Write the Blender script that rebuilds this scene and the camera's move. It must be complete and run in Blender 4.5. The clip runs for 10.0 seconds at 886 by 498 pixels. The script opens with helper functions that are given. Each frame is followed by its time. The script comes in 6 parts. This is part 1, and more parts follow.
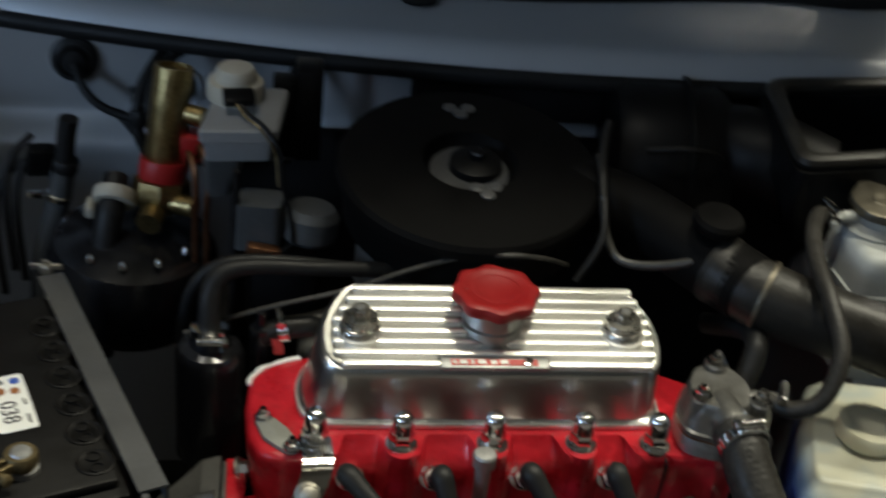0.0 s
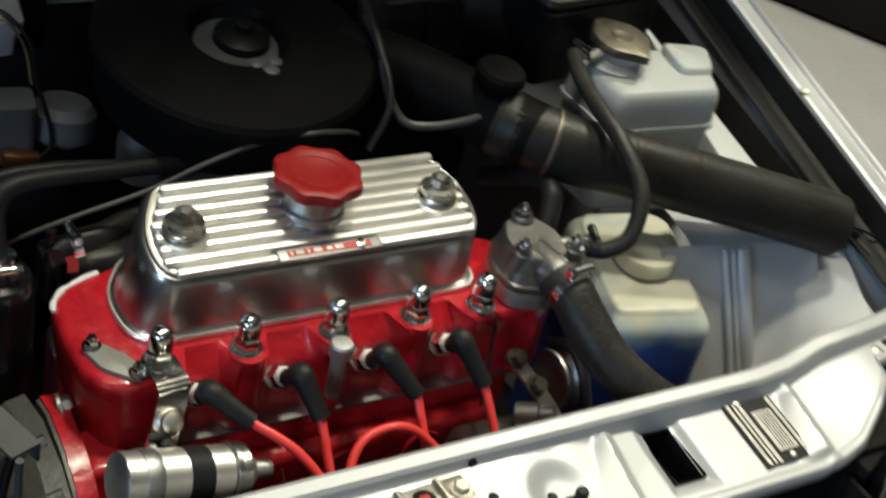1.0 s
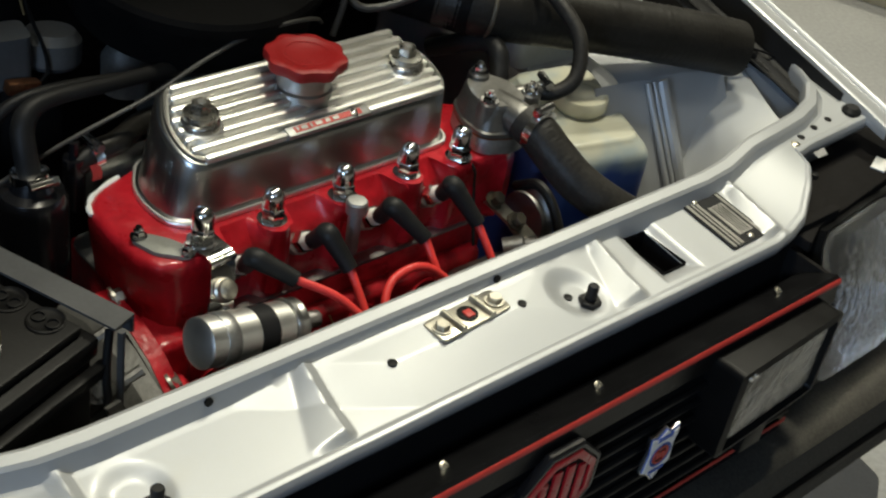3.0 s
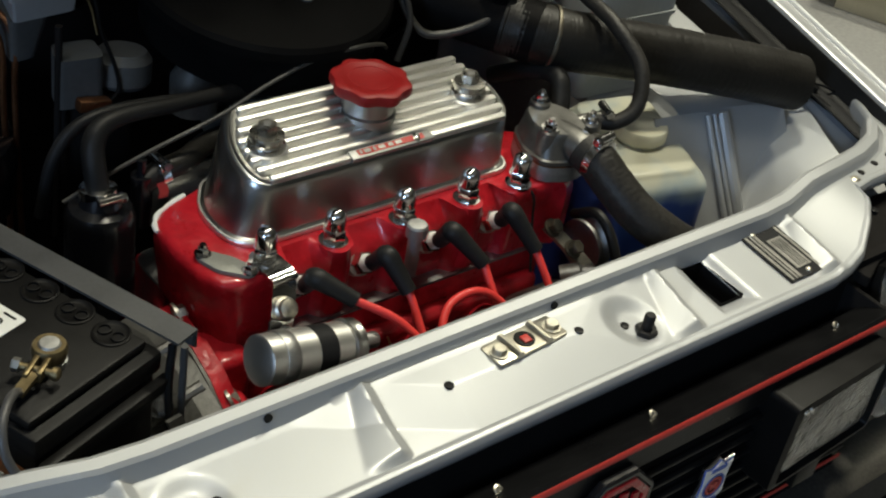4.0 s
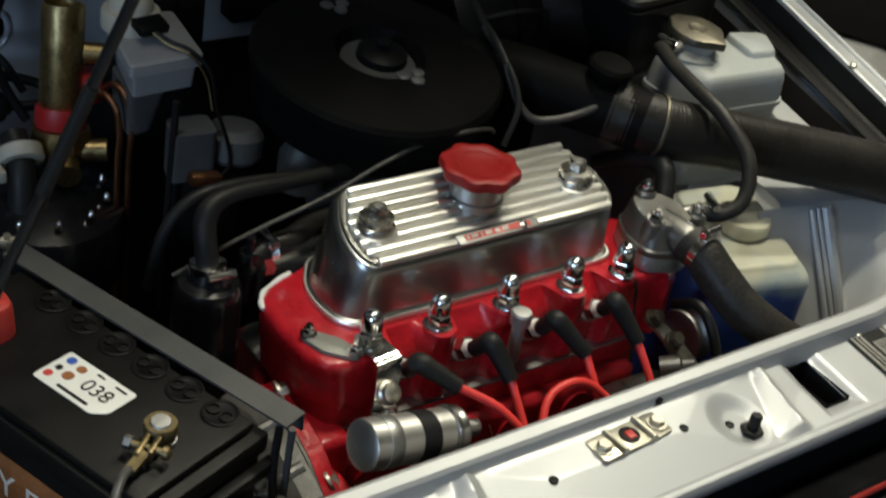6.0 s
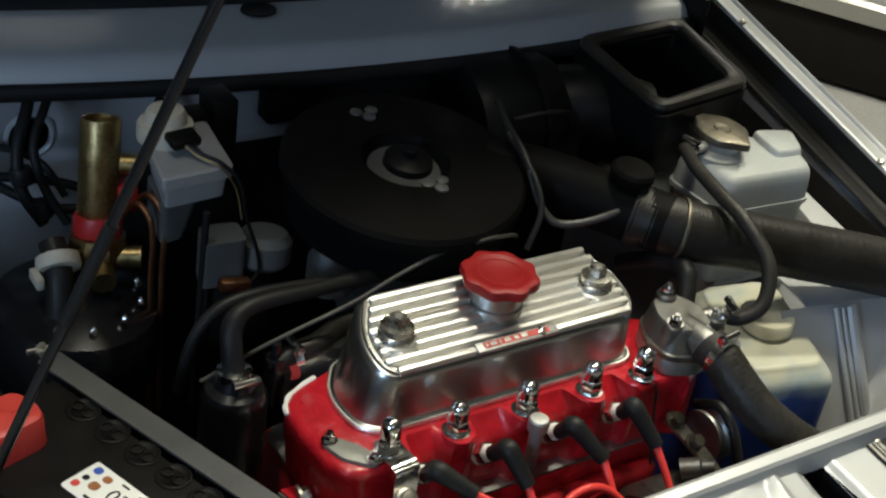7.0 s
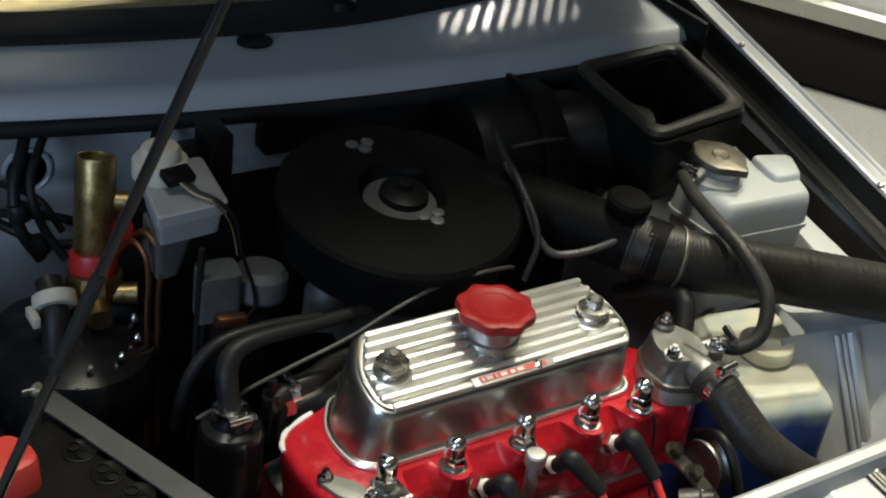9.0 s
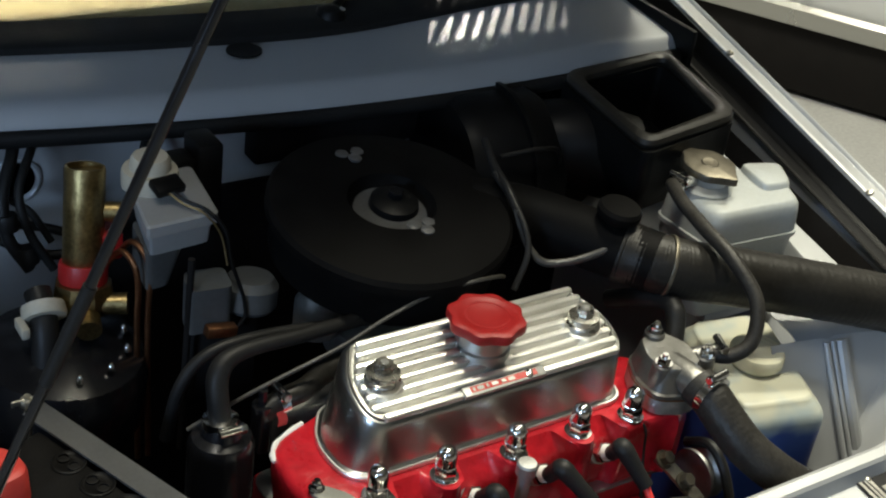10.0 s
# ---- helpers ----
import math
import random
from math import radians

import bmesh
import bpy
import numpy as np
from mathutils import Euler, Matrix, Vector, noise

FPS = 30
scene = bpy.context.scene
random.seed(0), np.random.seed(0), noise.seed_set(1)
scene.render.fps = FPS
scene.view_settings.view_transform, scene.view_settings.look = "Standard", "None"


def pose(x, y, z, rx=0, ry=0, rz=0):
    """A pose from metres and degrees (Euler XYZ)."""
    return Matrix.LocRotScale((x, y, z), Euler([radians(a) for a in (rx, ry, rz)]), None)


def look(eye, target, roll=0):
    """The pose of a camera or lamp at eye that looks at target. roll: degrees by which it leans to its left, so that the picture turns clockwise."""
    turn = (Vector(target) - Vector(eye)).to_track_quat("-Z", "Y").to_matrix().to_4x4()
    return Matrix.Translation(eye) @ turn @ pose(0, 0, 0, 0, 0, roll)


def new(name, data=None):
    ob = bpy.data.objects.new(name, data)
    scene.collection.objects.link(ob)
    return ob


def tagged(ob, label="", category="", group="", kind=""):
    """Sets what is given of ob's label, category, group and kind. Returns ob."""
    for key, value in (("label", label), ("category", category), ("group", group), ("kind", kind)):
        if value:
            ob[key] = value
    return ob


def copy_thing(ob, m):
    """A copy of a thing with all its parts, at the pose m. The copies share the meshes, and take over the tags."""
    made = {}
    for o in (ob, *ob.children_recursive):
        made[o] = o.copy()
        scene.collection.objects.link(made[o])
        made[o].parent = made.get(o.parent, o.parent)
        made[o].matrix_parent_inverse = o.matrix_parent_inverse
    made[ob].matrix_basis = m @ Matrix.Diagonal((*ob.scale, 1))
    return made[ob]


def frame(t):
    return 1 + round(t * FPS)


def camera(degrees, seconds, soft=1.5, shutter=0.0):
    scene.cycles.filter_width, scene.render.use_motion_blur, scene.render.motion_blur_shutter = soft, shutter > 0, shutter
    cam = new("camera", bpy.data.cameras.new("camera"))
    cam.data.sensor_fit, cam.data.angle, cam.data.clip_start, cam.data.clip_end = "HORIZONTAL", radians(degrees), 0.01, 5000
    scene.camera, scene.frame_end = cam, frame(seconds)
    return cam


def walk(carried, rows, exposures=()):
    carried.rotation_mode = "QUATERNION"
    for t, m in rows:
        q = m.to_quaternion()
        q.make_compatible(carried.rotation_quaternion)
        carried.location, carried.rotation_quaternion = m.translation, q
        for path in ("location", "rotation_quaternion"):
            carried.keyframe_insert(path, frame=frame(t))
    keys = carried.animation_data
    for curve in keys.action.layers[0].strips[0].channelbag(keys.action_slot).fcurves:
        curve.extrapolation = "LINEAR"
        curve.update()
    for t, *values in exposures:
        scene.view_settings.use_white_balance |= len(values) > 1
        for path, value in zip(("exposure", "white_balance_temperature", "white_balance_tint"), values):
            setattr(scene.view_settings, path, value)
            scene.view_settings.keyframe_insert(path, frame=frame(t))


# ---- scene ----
# ---- camera and walk ----
cam = camera(36.09, 10.0, soft=2.1, shutter=0.5)
walk(cam, [
    (0, look((-0.1994, -0.8642, 1.4831), (-0.0573, -0.0311, 0.9485), 6.51)),
    (0.5, look((-0.3170, -0.7691, 1.4753), (0.0142, -0.0248, 0.8953), 11.19)),
    (1, look((-0.4617, -0.7154, 1.4505), (0.0375, -0.0724, 0.8697), 15.01)),
    (1.5, look((-0.5767, -0.7057, 1.4322), (0.0137, -0.1446, 0.8521), 15.93)),
    (2, look((-0.6281, -0.7389, 1.4306), (-0.0300, -0.2079, 0.8304), 13.51)),
    (2.5, look((-0.6605, -0.7591, 1.4254), (-0.0593, -0.2310, 0.8257), 11.66)),
    (3, look((-0.6761, -0.7592, 1.4342), (-0.0795, -0.2127, 0.8465), 11.08)),
    (4.5, look((-0.6934, -0.7631, 1.4381), (-0.1266, -0.1755, 0.8606), 11.04)),
    (5, look((-0.6975, -0.7583, 1.4362), (-0.1328, -0.1690, 0.8584), 11.10)),
    (5.5, look((-0.7041, -0.7438, 1.4402), (-0.1478, -0.1428, 0.8663), 11.28)),
    (6, look((-0.7133, -0.7241, 1.4487), (-0.1642, -0.0937, 0.9000), 11.28)),
    (7.5, look((-0.6726, -0.7449, 1.5423), (-0.1685, -0.0614, 1.0144), 8.70)),
    (8, look((-0.6694, -0.7428, 1.5439), (-0.1666, -0.0584, 1.0158), 8.50)),
    (8.5, look((-0.6675, -0.7376, 1.5429), (-0.1616, -0.0543, 1.0164), 8.52)),
    (9, look((-0.6675, -0.7340, 1.5432), (-0.1581, -0.0520, 1.0184), 8.61)),
    (9.5, look((-0.6659, -0.7343, 1.5463), (-0.1553, -0.0525, 1.0224), 8.63)),
    (10, look((-0.6683, -0.7306, 1.5444), (-0.1506, -0.0508, 1.0249), 8.73)),
], exposures=[(0.0, 0.07, 6680, 8), (0.5, 0.27, 6680, 8), (1.0, 0.27, 6680, 8), (1.5, 0.06, 6680, 8), (2.0, 0.0, 6680, 8), (2.5, 0.04, 6680, 8), (4.5, -0.04, 6680, 8), (5.5, -0.04, 6680, 8), (7.5, 0.34, 6680, 8), (9.0, 0.53, 6680, 8), (10.0, 0.53, 6680, 8)])

# ---- world and light ----
world = bpy.data.worlds.new("hall")
scene.world = world
world.use_nodes = True
bg = world.node_tree.nodes["Background"]
bg.inputs[0].default_value = (0.78, 0.74, 0.68, 1)
bg.inputs[1].default_value = 0.14


def area_lamp(name, eye, target, size, power, colour=(1, 1, 1), size_y=None):
    data = bpy.data.lights.new(name, "AREA")
    data.energy, data.color, data.size = power, colour, size
    if size_y:
        data.shape, data.size_y = "RECTANGLE", size_y
    ob = new(name, data)
    ob.matrix_world = look(eye, target)
    return ob


area_lamp("hall_lamp_key", (2.35, 0.9, 4.4), (0.05, 0.05, 0.75), 0.30, 92, (0.99, 0.955, 0.79))
area_lamp("hall_lamp_above", (0.45, 0.4, 4.4), (0.05, 0.0, 0.75), 0.35, 74, (0.99, 0.955, 0.79))
# added weak soft fill from the right, no fixture known there
area_lamp("fill_right", (2.9, 2.2, 3.5), (0.1, 0.1, 0.75), 1.3, 5, (1.0, 0.97, 0.84))
# added fill that lightens the right inner wing and closing panel
area_lamp("fill_side", (-1.1, -0.1, 4.3), (0.2, 0.0, 0.75), 0.4, 22, (1.0, 0.98, 0.90))
area_lamp("hall_lamp_back", (3.3, 4.2, 3.3), (0.3, 0.3, 0.8), 0.1, 28, (1.0, 0.96, 0.86))
# added broad cool fill from the front; no window or skylight is known
area_lamp("fill_front_cool", (-1.6, -3.9, 4.4), (0, 0.2, 0.75), 2.6, 25, (0.58, 0.74, 1.0))
# added low blue fill to brighten the left side of the bulkhead
area_lamp("fill_left_blue", (-3.0, -1.5, 1.8), (-0.4, 0.5, 0.75), 0.7, 33, (0.45, 0.66, 1.0))
# added unseen spot that brightens the floor and exhibits beside the car
spot = bpy.data.lights.new("fill_spot_exhibits", "SPOT")
spot.energy, spot.color, spot.spot_size, spot.spot_blend, spot.shadow_soft_size = 230, (1.0, 0.98, 0.92), radians(44), 0.4, 0.08
new("fill_spot_exhibits", spot).matrix_world = look((1.2, -1.6, 4.2), (2.45, 1.55, 0.2))

# ---- materials ----


def material(name, colour, rough=0.5, metal=0.0, vary=0.15, scale=30.0, grain=220.0, bump=0.05, coat=0.0, rough_vary=0.12, transmission=0.0, alpha=1.0, ior=1.45, spec=0.5):
    m = bpy.data.materials.new(name)
    m.use_nodes = True
    nt = m.node_tree
    n, l = nt.nodes, nt.links
    b = n["Principled BSDF"]
    tc = n.new("ShaderNodeTexCoord")
    big = n.new("ShaderNodeTexNoise")
    big.inputs["Scale"].default_value, big.inputs["Detail"].default_value = scale, 5
    fine = n.new("ShaderNodeTexNoise")
    fine.inputs["Scale"].default_value, fine.inputs["Detail"].default_value = grain, 3
    l.new(tc.outputs["Object"], big.inputs["Vector"])
    l.new(tc.outputs["Object"], fine.inputs["Vector"])
    add = n.new("ShaderNodeMath")
    add.operation = "ADD"
    l.new(big.outputs["Fac"], add.inputs[0])
    l.new(fine.outputs["Fac"], add.inputs[1])
    ramp = n.new("ShaderNodeMapRange")
    ramp.inputs["From Min"].default_value, ramp.inputs["From Max"].default_value = 0.6, 1.4
    l.new(add.outputs[0], ramp.inputs["Value"])
    mix = n.new("ShaderNodeMix")
    mix.data_type = "RGBA"
    lo = tuple(max(0.0, c * (1 - vary)) for c in colour)
    hi = tuple(min(1.0, c * (1 + vary)) for c in colour)
    mix.inputs["A"].default_value, mix.inputs["B"].default_value = (*lo, 1), (*hi, 1)
    l.new(ramp.outputs[0], mix.inputs["Factor"])
    l.new(mix.outputs["Result"], b.inputs["Base Color"])
    rr = n.new("ShaderNodeMapRange")
    rr.inputs["From Min"].default_value, rr.inputs["From Max"].default_value = 0.3, 0.7
    rr.inputs["To Min"].default_value, rr.inputs["To Max"].default_value = max(0.02, rough - rough_vary * rough), min(1, rough + rough_vary)
    l.new(big.outputs["Fac"], rr.inputs["Value"])
    l.new(rr.outputs[0], b.inputs["Roughness"])
    b.inputs["Metallic"].default_value = metal
    b.inputs["Specular IOR Level"].default_value = spec
    b.inputs["Coat Weight"].default_value = coat
    b.inputs["Coat Roughness"].default_value = 0.11
    b.inputs["Transmission Weight"].default_value = transmission
    b.inputs["IOR"].default_value = ior
    b.inputs["Alpha"].default_value = alpha
    if bump:
        bn = n.new("ShaderNodeBump")
        bn.inputs["Strength"].default_value, bn.inputs["Distance"].default_value = bump, 0.0015
        l.new(add.outputs[0], bn.inputs["Height"])
        l.new(bn.outputs[0], b.inputs["Normal"])
    return m


SILVER = material("silver_paint", (0.42, 0.431, 0.437), 0.39, 0.30, 0.06, 9, 1800, 0.02, 0.14)
RED = material("red_enamel", (0.46, 0.012, 0.021), 0.28, 0, 0.22, 45, 130, 0.55, 0.35, spec=0.5)
REDCAP = material("red_plastic", (0.32, 0.012, 0.012), 0.42, 0, 0.1, 40, 400, 0.08)
FINTOP = material("brushed_alloy", (0.93, 0.92, 0.88), 0.37, 1.0, 0.05, 12, 700, 0.03)
ALLOY = material("polished_alloy", (0.46, 0.46, 0.44), 0.28, 1, 0.03, 6, 900, 0.006, rough_vary=0.03)
ALLOYDULL = material("dull_alloy", (0.42, 0.42, 0.41), 0.45, 1, 0.18, 30, 260, 0.12)
CASTING = material("cast_aluminium", (0.24, 0.235, 0.22), 0.33, 0.9, 0.15, 24, 240, 0.22)
PLATE_GREY = material("plain_steel_plate", (0.27, 0.27, 0.24), 0.42, 0.35, 0.12, 40, 300, 0.06)
PLATED = material("plated_steel", (0.62, 0.60, 0.54), 0.24, 1, 0.12, 60, 300, 0.05)
CHROME = material("chrome", (0.80, 0.79, 0.76), 0.08, 1, 0.04, 60, 300, 0.02)
ZINC = material("zinc_steel", (0.55, 0.52, 0.44), 0.34, 1, 0.2, 60, 350, 0.1)
RUBBER = material("black_rubber", (0.012, 0.0118, 0.0115), 0.48, 0, 0.25, 22, 300, 0.15, spec=0.3)
HOSERUB = material("dusty_rubber", (0.0135, 0.0122, 0.0100), 0.40, 0, 0.4, 18, 200, 0.25, spec=0.35)
DUSTYHOSE = material("grey_bloomed_rubber", (0.025, 0.023, 0.020), 0.45, 0, 0.45, 26, 240, 0.35, spec=0.3)
BLACKP = material("black_plastic", (0.0045, 0.0045, 0.0045), 0.4, 0, 0.25, 25, 400, 0.1, spec=0.18)
FILTERBLACK = material("filter_black_paint", (0.0042, 0.0040, 0.0039), 0.55, 0, 0.4, 30, 320, 0.12, spec=0.06)
BLACKGLOSS = material("black_enamel", (0.008, 0.008, 0.009), 0.18, 0, 0.2, 25, 300, 0.04)
GRILLEBLACK = material("satin_black_plastic", (0.0065, 0.0065, 0.007), 0.30, 0, 0.3, 18, 260, 0.10, spec=0.22)
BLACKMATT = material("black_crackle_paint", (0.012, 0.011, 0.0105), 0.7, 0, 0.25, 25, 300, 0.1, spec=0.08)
BATTERY = material("battery_case", (0.0065, 0.0062, 0.006), 0.45, 0, 0.3, 30, 250, 0.12, spec=0.16)
# darker than the white plastic; for reservoir sump, pump body and wiring sleeve
DIMPLASTIC = material("dark_grey_plastic", (0.065, 0.068, 0.068), 0.45, 0, 0.15, 25, 200, 0.08)
# alloy groove floor with the shade between the fins put into its colour
GROOVE = material("shaded_groove_alloy", (0.05, 0.05, 0.049), 0.5, 0.3, 0.3, 40, 240, 0.2)
CASTDARK = material("oily_casting", (0.11, 0.108, 0.10), 0.45, 0.35, 0.25, 30, 240, 0.25)
MATM = material("dark_mat", (0.045, 0.047, 0.052), 0.8, 0, 0.15, 20, 200, 0.1)
STEELBAR = material("grey_painted_steel", (0.070, 0.071, 0.072), 0.5, 0.3, 0.15, 30, 260, 0.1)
TARNISH = material("tarnished_steel", (0.14, 0.125, 0.095), 0.42, 0.8, 0.25, 60, 350, 0.15)
WHITEP = material("white_plastic", (0.25, 0.255, 0.255), 0.42, 0, 0.06, 15, 200, 0.06)
GREYTANK = material("translucent_grey_plastic", (0.40, 0.42, 0.41), 0.38, 0, 0.08, 14, 200, 0.06)
CREAM = material("cream_plastic", (0.72, 0.69, 0.52), 0.4, 0, 0.05, 20, 200, 0.04)
BRASS = material("brass", (0.29, 0.215, 0.095), 0.36, 1, 0.45, 45, 250, 0.25)
OLDBRASS = material("dull_brass", (0.20, 0.155, 0.08), 0.4, 0.9, 0.3, 60, 250, 0.15)
COPPER = material("copper", (0.26, 0.12, 0.06), 0.4, 1, 0.3, 50, 250, 0.08)
OLDWHITE = material("yellowed_plastic", (0.44, 0.41, 0.33), 0.45, 0, 0.08, 30, 250, 0.06)
LABEL = material("label_white", (0.80, 0.80, 0.76), 0.45, 0, 0.03, 20, 200, 0.01)
INK = material("label_ink", (0.012, 0.012, 0.013), 0.5, 0, 0.1, 20, 200, 0, spec=0.2)
ORANGE = material("orange_print", (0.30, 0.115, 0.04), 0.45, 0, 0.3, 25, 200, 0.02)
BLUEINK = material("blue_print", (0.04, 0.10, 0.42), 0.45, 0, 0.1, 20, 200, 0)
REDPRINT = material("red_print", (0.55, 0.05, 0.04), 0.42, 0, 0.1, 20, 200, 0.01)
GREYPAINT = material("grey_plated_clip", (0.085, 0.085, 0.085), 0.4, 0.2, 0.2, 60, 300, 0.1)
PIPEGREY = material("faded_rubber_pipe", (0.045, 0.042, 0.036), 0.42, 0, 0.3, 30, 300, 0.1)
BUMPERM = material("faded_black_plastic", (0.050, 0.047, 0.040), 0.7, 0, 0.4, 14, 300, 0.12, spec=0.15)
LEAD = material("red_ht_lead", (0.70, 0.045, 0.04), 0.35, 0, 0.08, 40, 300, 0.03)
GLASS = material("lamp_glass", (0.95, 0.97, 1.0), 0.05, 0, 0.0, 20, 200, 0.02, 0, 0.1, 1.0)
LAMPGLASS = material("moulded_lamp_glass", (0.95, 0.97, 1.0), 0.07, 0, 0.0, 70, 90, 0.9, 0, 0.1, 1.0)
REFLECTOR = material("lamp_reflector", (0.82, 0.82, 0.82), 0.07, 1, 0.08, 45, 120, 0.55)
DARKREFL = material("dim_lamp_reflector", (0.30, 0.325, 0.36), 0.22, 1, 0.15, 60, 160, 0.8)
FLOOR = material("hall_floor_carpet", (0.31, 0.31, 0.30), 0.8, 0, 0.18, 3, 90, 0.3)
WHITEBODY = material("white_car_paint", (0.74, 0.75, 0.74), 0.3, 0, 0.03, 6, 400, 0.01, 0.4)
PLINTH = material("cream_board", (0.66, 0.62, 0.48), 0.5, 0, 0.06, 8, 150, 0.03)
WALL = material("hall_wall_paint", (0.34, 0.33, 0.31), 0.8, 0, 0.1, 1.5, 40, 0.1)
DASH = material("tan_trim", (0.22, 0.175, 0.085), 0.7, 0, 0.1, 10, 200, 0.1)

# ---- mesh helpers ----


def link_mesh(name, bm, mat, smooth=35):
    bmesh.ops.recalc_face_normals(bm, faces=bm.faces[:])
    me = bpy.data.meshes.new(name)
    bm.to_mesh(me)
    bm.free()
    me.materials.append(mat)
    me.shade_smooth()
    me.set_sharp_from_angle(angle=radians(smooth))
    return new(name, me)


def thing(name, bm, mat, label, category, group="", kind="", smooth=35):
    return tagged(link_mesh(name, bm, mat, smooth), label, category, group, kind)


def holder(name, at, label, category, group="", kind=""):
    ob = new(name)
    ob.location = at
    ob.empty_display_size = 0.02
    return tagged(ob, label, category, group, kind)


def part(name, bm, mat, parent, label="", smooth=35):
    """Links bm, whose points are in world metres, as one mesh under parent."""
    root, off = parent, Vector()
    while root is not None:
        off += root.location
        root = root.parent
    bmesh.ops.translate(bm, verts=bm.verts[:], vec=-off)
    ob = link_mesh(name, bm, mat, smooth)
    ob.parent = parent
    return tagged(ob, label)


def joined(*bms):
    out = bmesh.new()
    for b in bms:
        me = bpy.data.meshes.new("tmp")
        b.to_mesh(me)
        b.free()
        out.from_mesh(me)
        bpy.data.meshes.remove(me)
    return out


def box(x0, x1, y0, y1, z0, z1, bevel=0.0, seg=2):
    bm = bmesh.new()
    bmesh.ops.create_cube(bm, size=1)
    bmesh.ops.scale(bm, vec=(x1 - x0, y1 - y0, z1 - z0), verts=bm.verts[:])
    bmesh.ops.translate(bm, vec=((x0 + x1) / 2, (y0 + y1) / 2, (z0 + z1) / 2), verts=bm.verts[:])
    if bevel:
        bmesh.ops.bevel(bm, geom=bm.edges[:], offset=bevel, segments=seg, profile=0.5, affect="EDGES")
    return bm


def moved(bm, m):
    bmesh.ops.transform(bm, matrix=m, verts=bm.verts[:])
    return bm


def loft(rings, closed=True, cap=True):
    """A skin over rings of points; every ring has the same count."""
    bm = bmesh.new()
    vs = [[bm.verts.new(p) for p in ring] for ring in rings]
    k = len(rings[0])
    for a, b in zip(vs, vs[1:]):
        for i in range(k if closed else k - 1):
            j = (i + 1) % k
            bm.faces.new((a[i], a[j], b[j], b[i]))
    if cap and closed:
        bm.faces.new(vs[0][::-1])
        bm.faces.new(vs[-1])
    return bm


def frame_of(axis):
    z = Vector(axis).normalized()
    x = z.orthogonal().normalized()
    return x, z.cross(x), z


def lathe(profile, at, axis=(0, 0, 1), seg=32, lobes=None):
    """A turned body: profile rows of (radius, height) along axis from at. lobes(angle, row) may scale the radius."""
    x, y, z = frame_of(axis) if tuple(axis) != (0, 0, 1) else (Vector((1, 0, 0)), Vector((0, 1, 0)), Vector((0, 0, 1)))
    at = Vector(at)
    rings = []
    for k, (r, h) in enumerate(profile):
        ring = []
        for i in range(seg):
            a = 2 * math.pi * i / seg
            q = max(r, 1e-5) * (lobes(a, k) if lobes else 1)
            ring.append(at + x * (q * math.cos(a)) + y * (q * math.sin(a)) + z * h)
        rings.append(ring)
    return loft(rings)


def cyl(a, b, r, seg=24, bevel=0.0):
    a, b = Vector(a), Vector(b)
    h = (b - a).length
    prof = [(r - bevel, 0), (r, bevel), (r, h - bevel), (r - bevel, h)] if bevel else [(r, 0), (r, h)]
    return lathe(prof, a, tuple(b - a), seg)


def spline(points, per=8):
    pts = [Vector(p) for p in points]
    if len(pts) < 3:
        return pts
    out = []
    ext = [2 * pts[0] - pts[1], *pts, 2 * pts[-1] - pts[-2]]
    for i in range(1, len(ext) - 2):
        p0, p1, p2, p3 = ext[i - 1 : i + 3]
        for k in range(per):
            t = k / per
            out.append(0.5 * (2 * p1 + (p2 - p0) * t + (2 * p0 - 5 * p1 + 4 * p2 - p3) * t * t + (3 * p1 - p0 - 3 * p2 + p3) * t**3))
    out.append(pts[-1])
    return out


def tube(points, r, seg=12, per=8, radius=None, smooth=True, hollow=0.0):
    """A round tube along a smooth line. radius(u) may scale r along it; hollow leaves the ends open with a wall."""
    pts = spline(points, per) if smooth else [Vector(p) for p in points]
    rings, prev = [], None
    n = len(pts)
    for i, p in enumerate(pts):
        d = (pts[min(i + 1, n - 1)] - pts[max(i - 1, 0)]).normalized()
        x = d.orthogonal().normalized() if prev is None else (prev - d * prev.dot(d)).normalized()
        prev = x
        y = d.cross(x)
        q = r * (radius(i / (n - 1)) if radius else 1)
        rings.append([p + x * (q * math.cos(2 * math.pi * k / seg)) + y * (q * math.sin(2 * math.pi * k / seg)) for k in range(seg)])
    if hollow:
        c0, c1 = pts[0], pts[-1]
        s = 1 - hollow
        inner1 = [c1 + (v - c1) * s for v in rings[-1]]
        inner1b = [v + (pts[-4] - c1) for v in inner1]
        inner0 = [c0 + (v - c0) * s for v in rings[0]]
        inner0b = [v + (pts[3] - c0) for v in inner0]
        rings = [inner0b, inner0, *rings, inner1, inner1b]
    return loft(rings)


def strap(points, width, thick, across, per=6, smooth=True):
    """A flat strip along a line; across is its width direction."""
    pts = spline(points, per) if smooth else [Vector(p) for p in points]
    w = Vector(across).normalized() * (width / 2)
    rings = []
    for i, p in enumerate(pts):
        d = (pts[min(i + 1, len(pts) - 1)] - pts[max(i - 1, 0)]).normalized()
        t = d.cross(w).normalized() * (thick / 2)
        rings.append([p - w - t, p + w - t, p + w + t, p - w + t])
    return loft(rings)


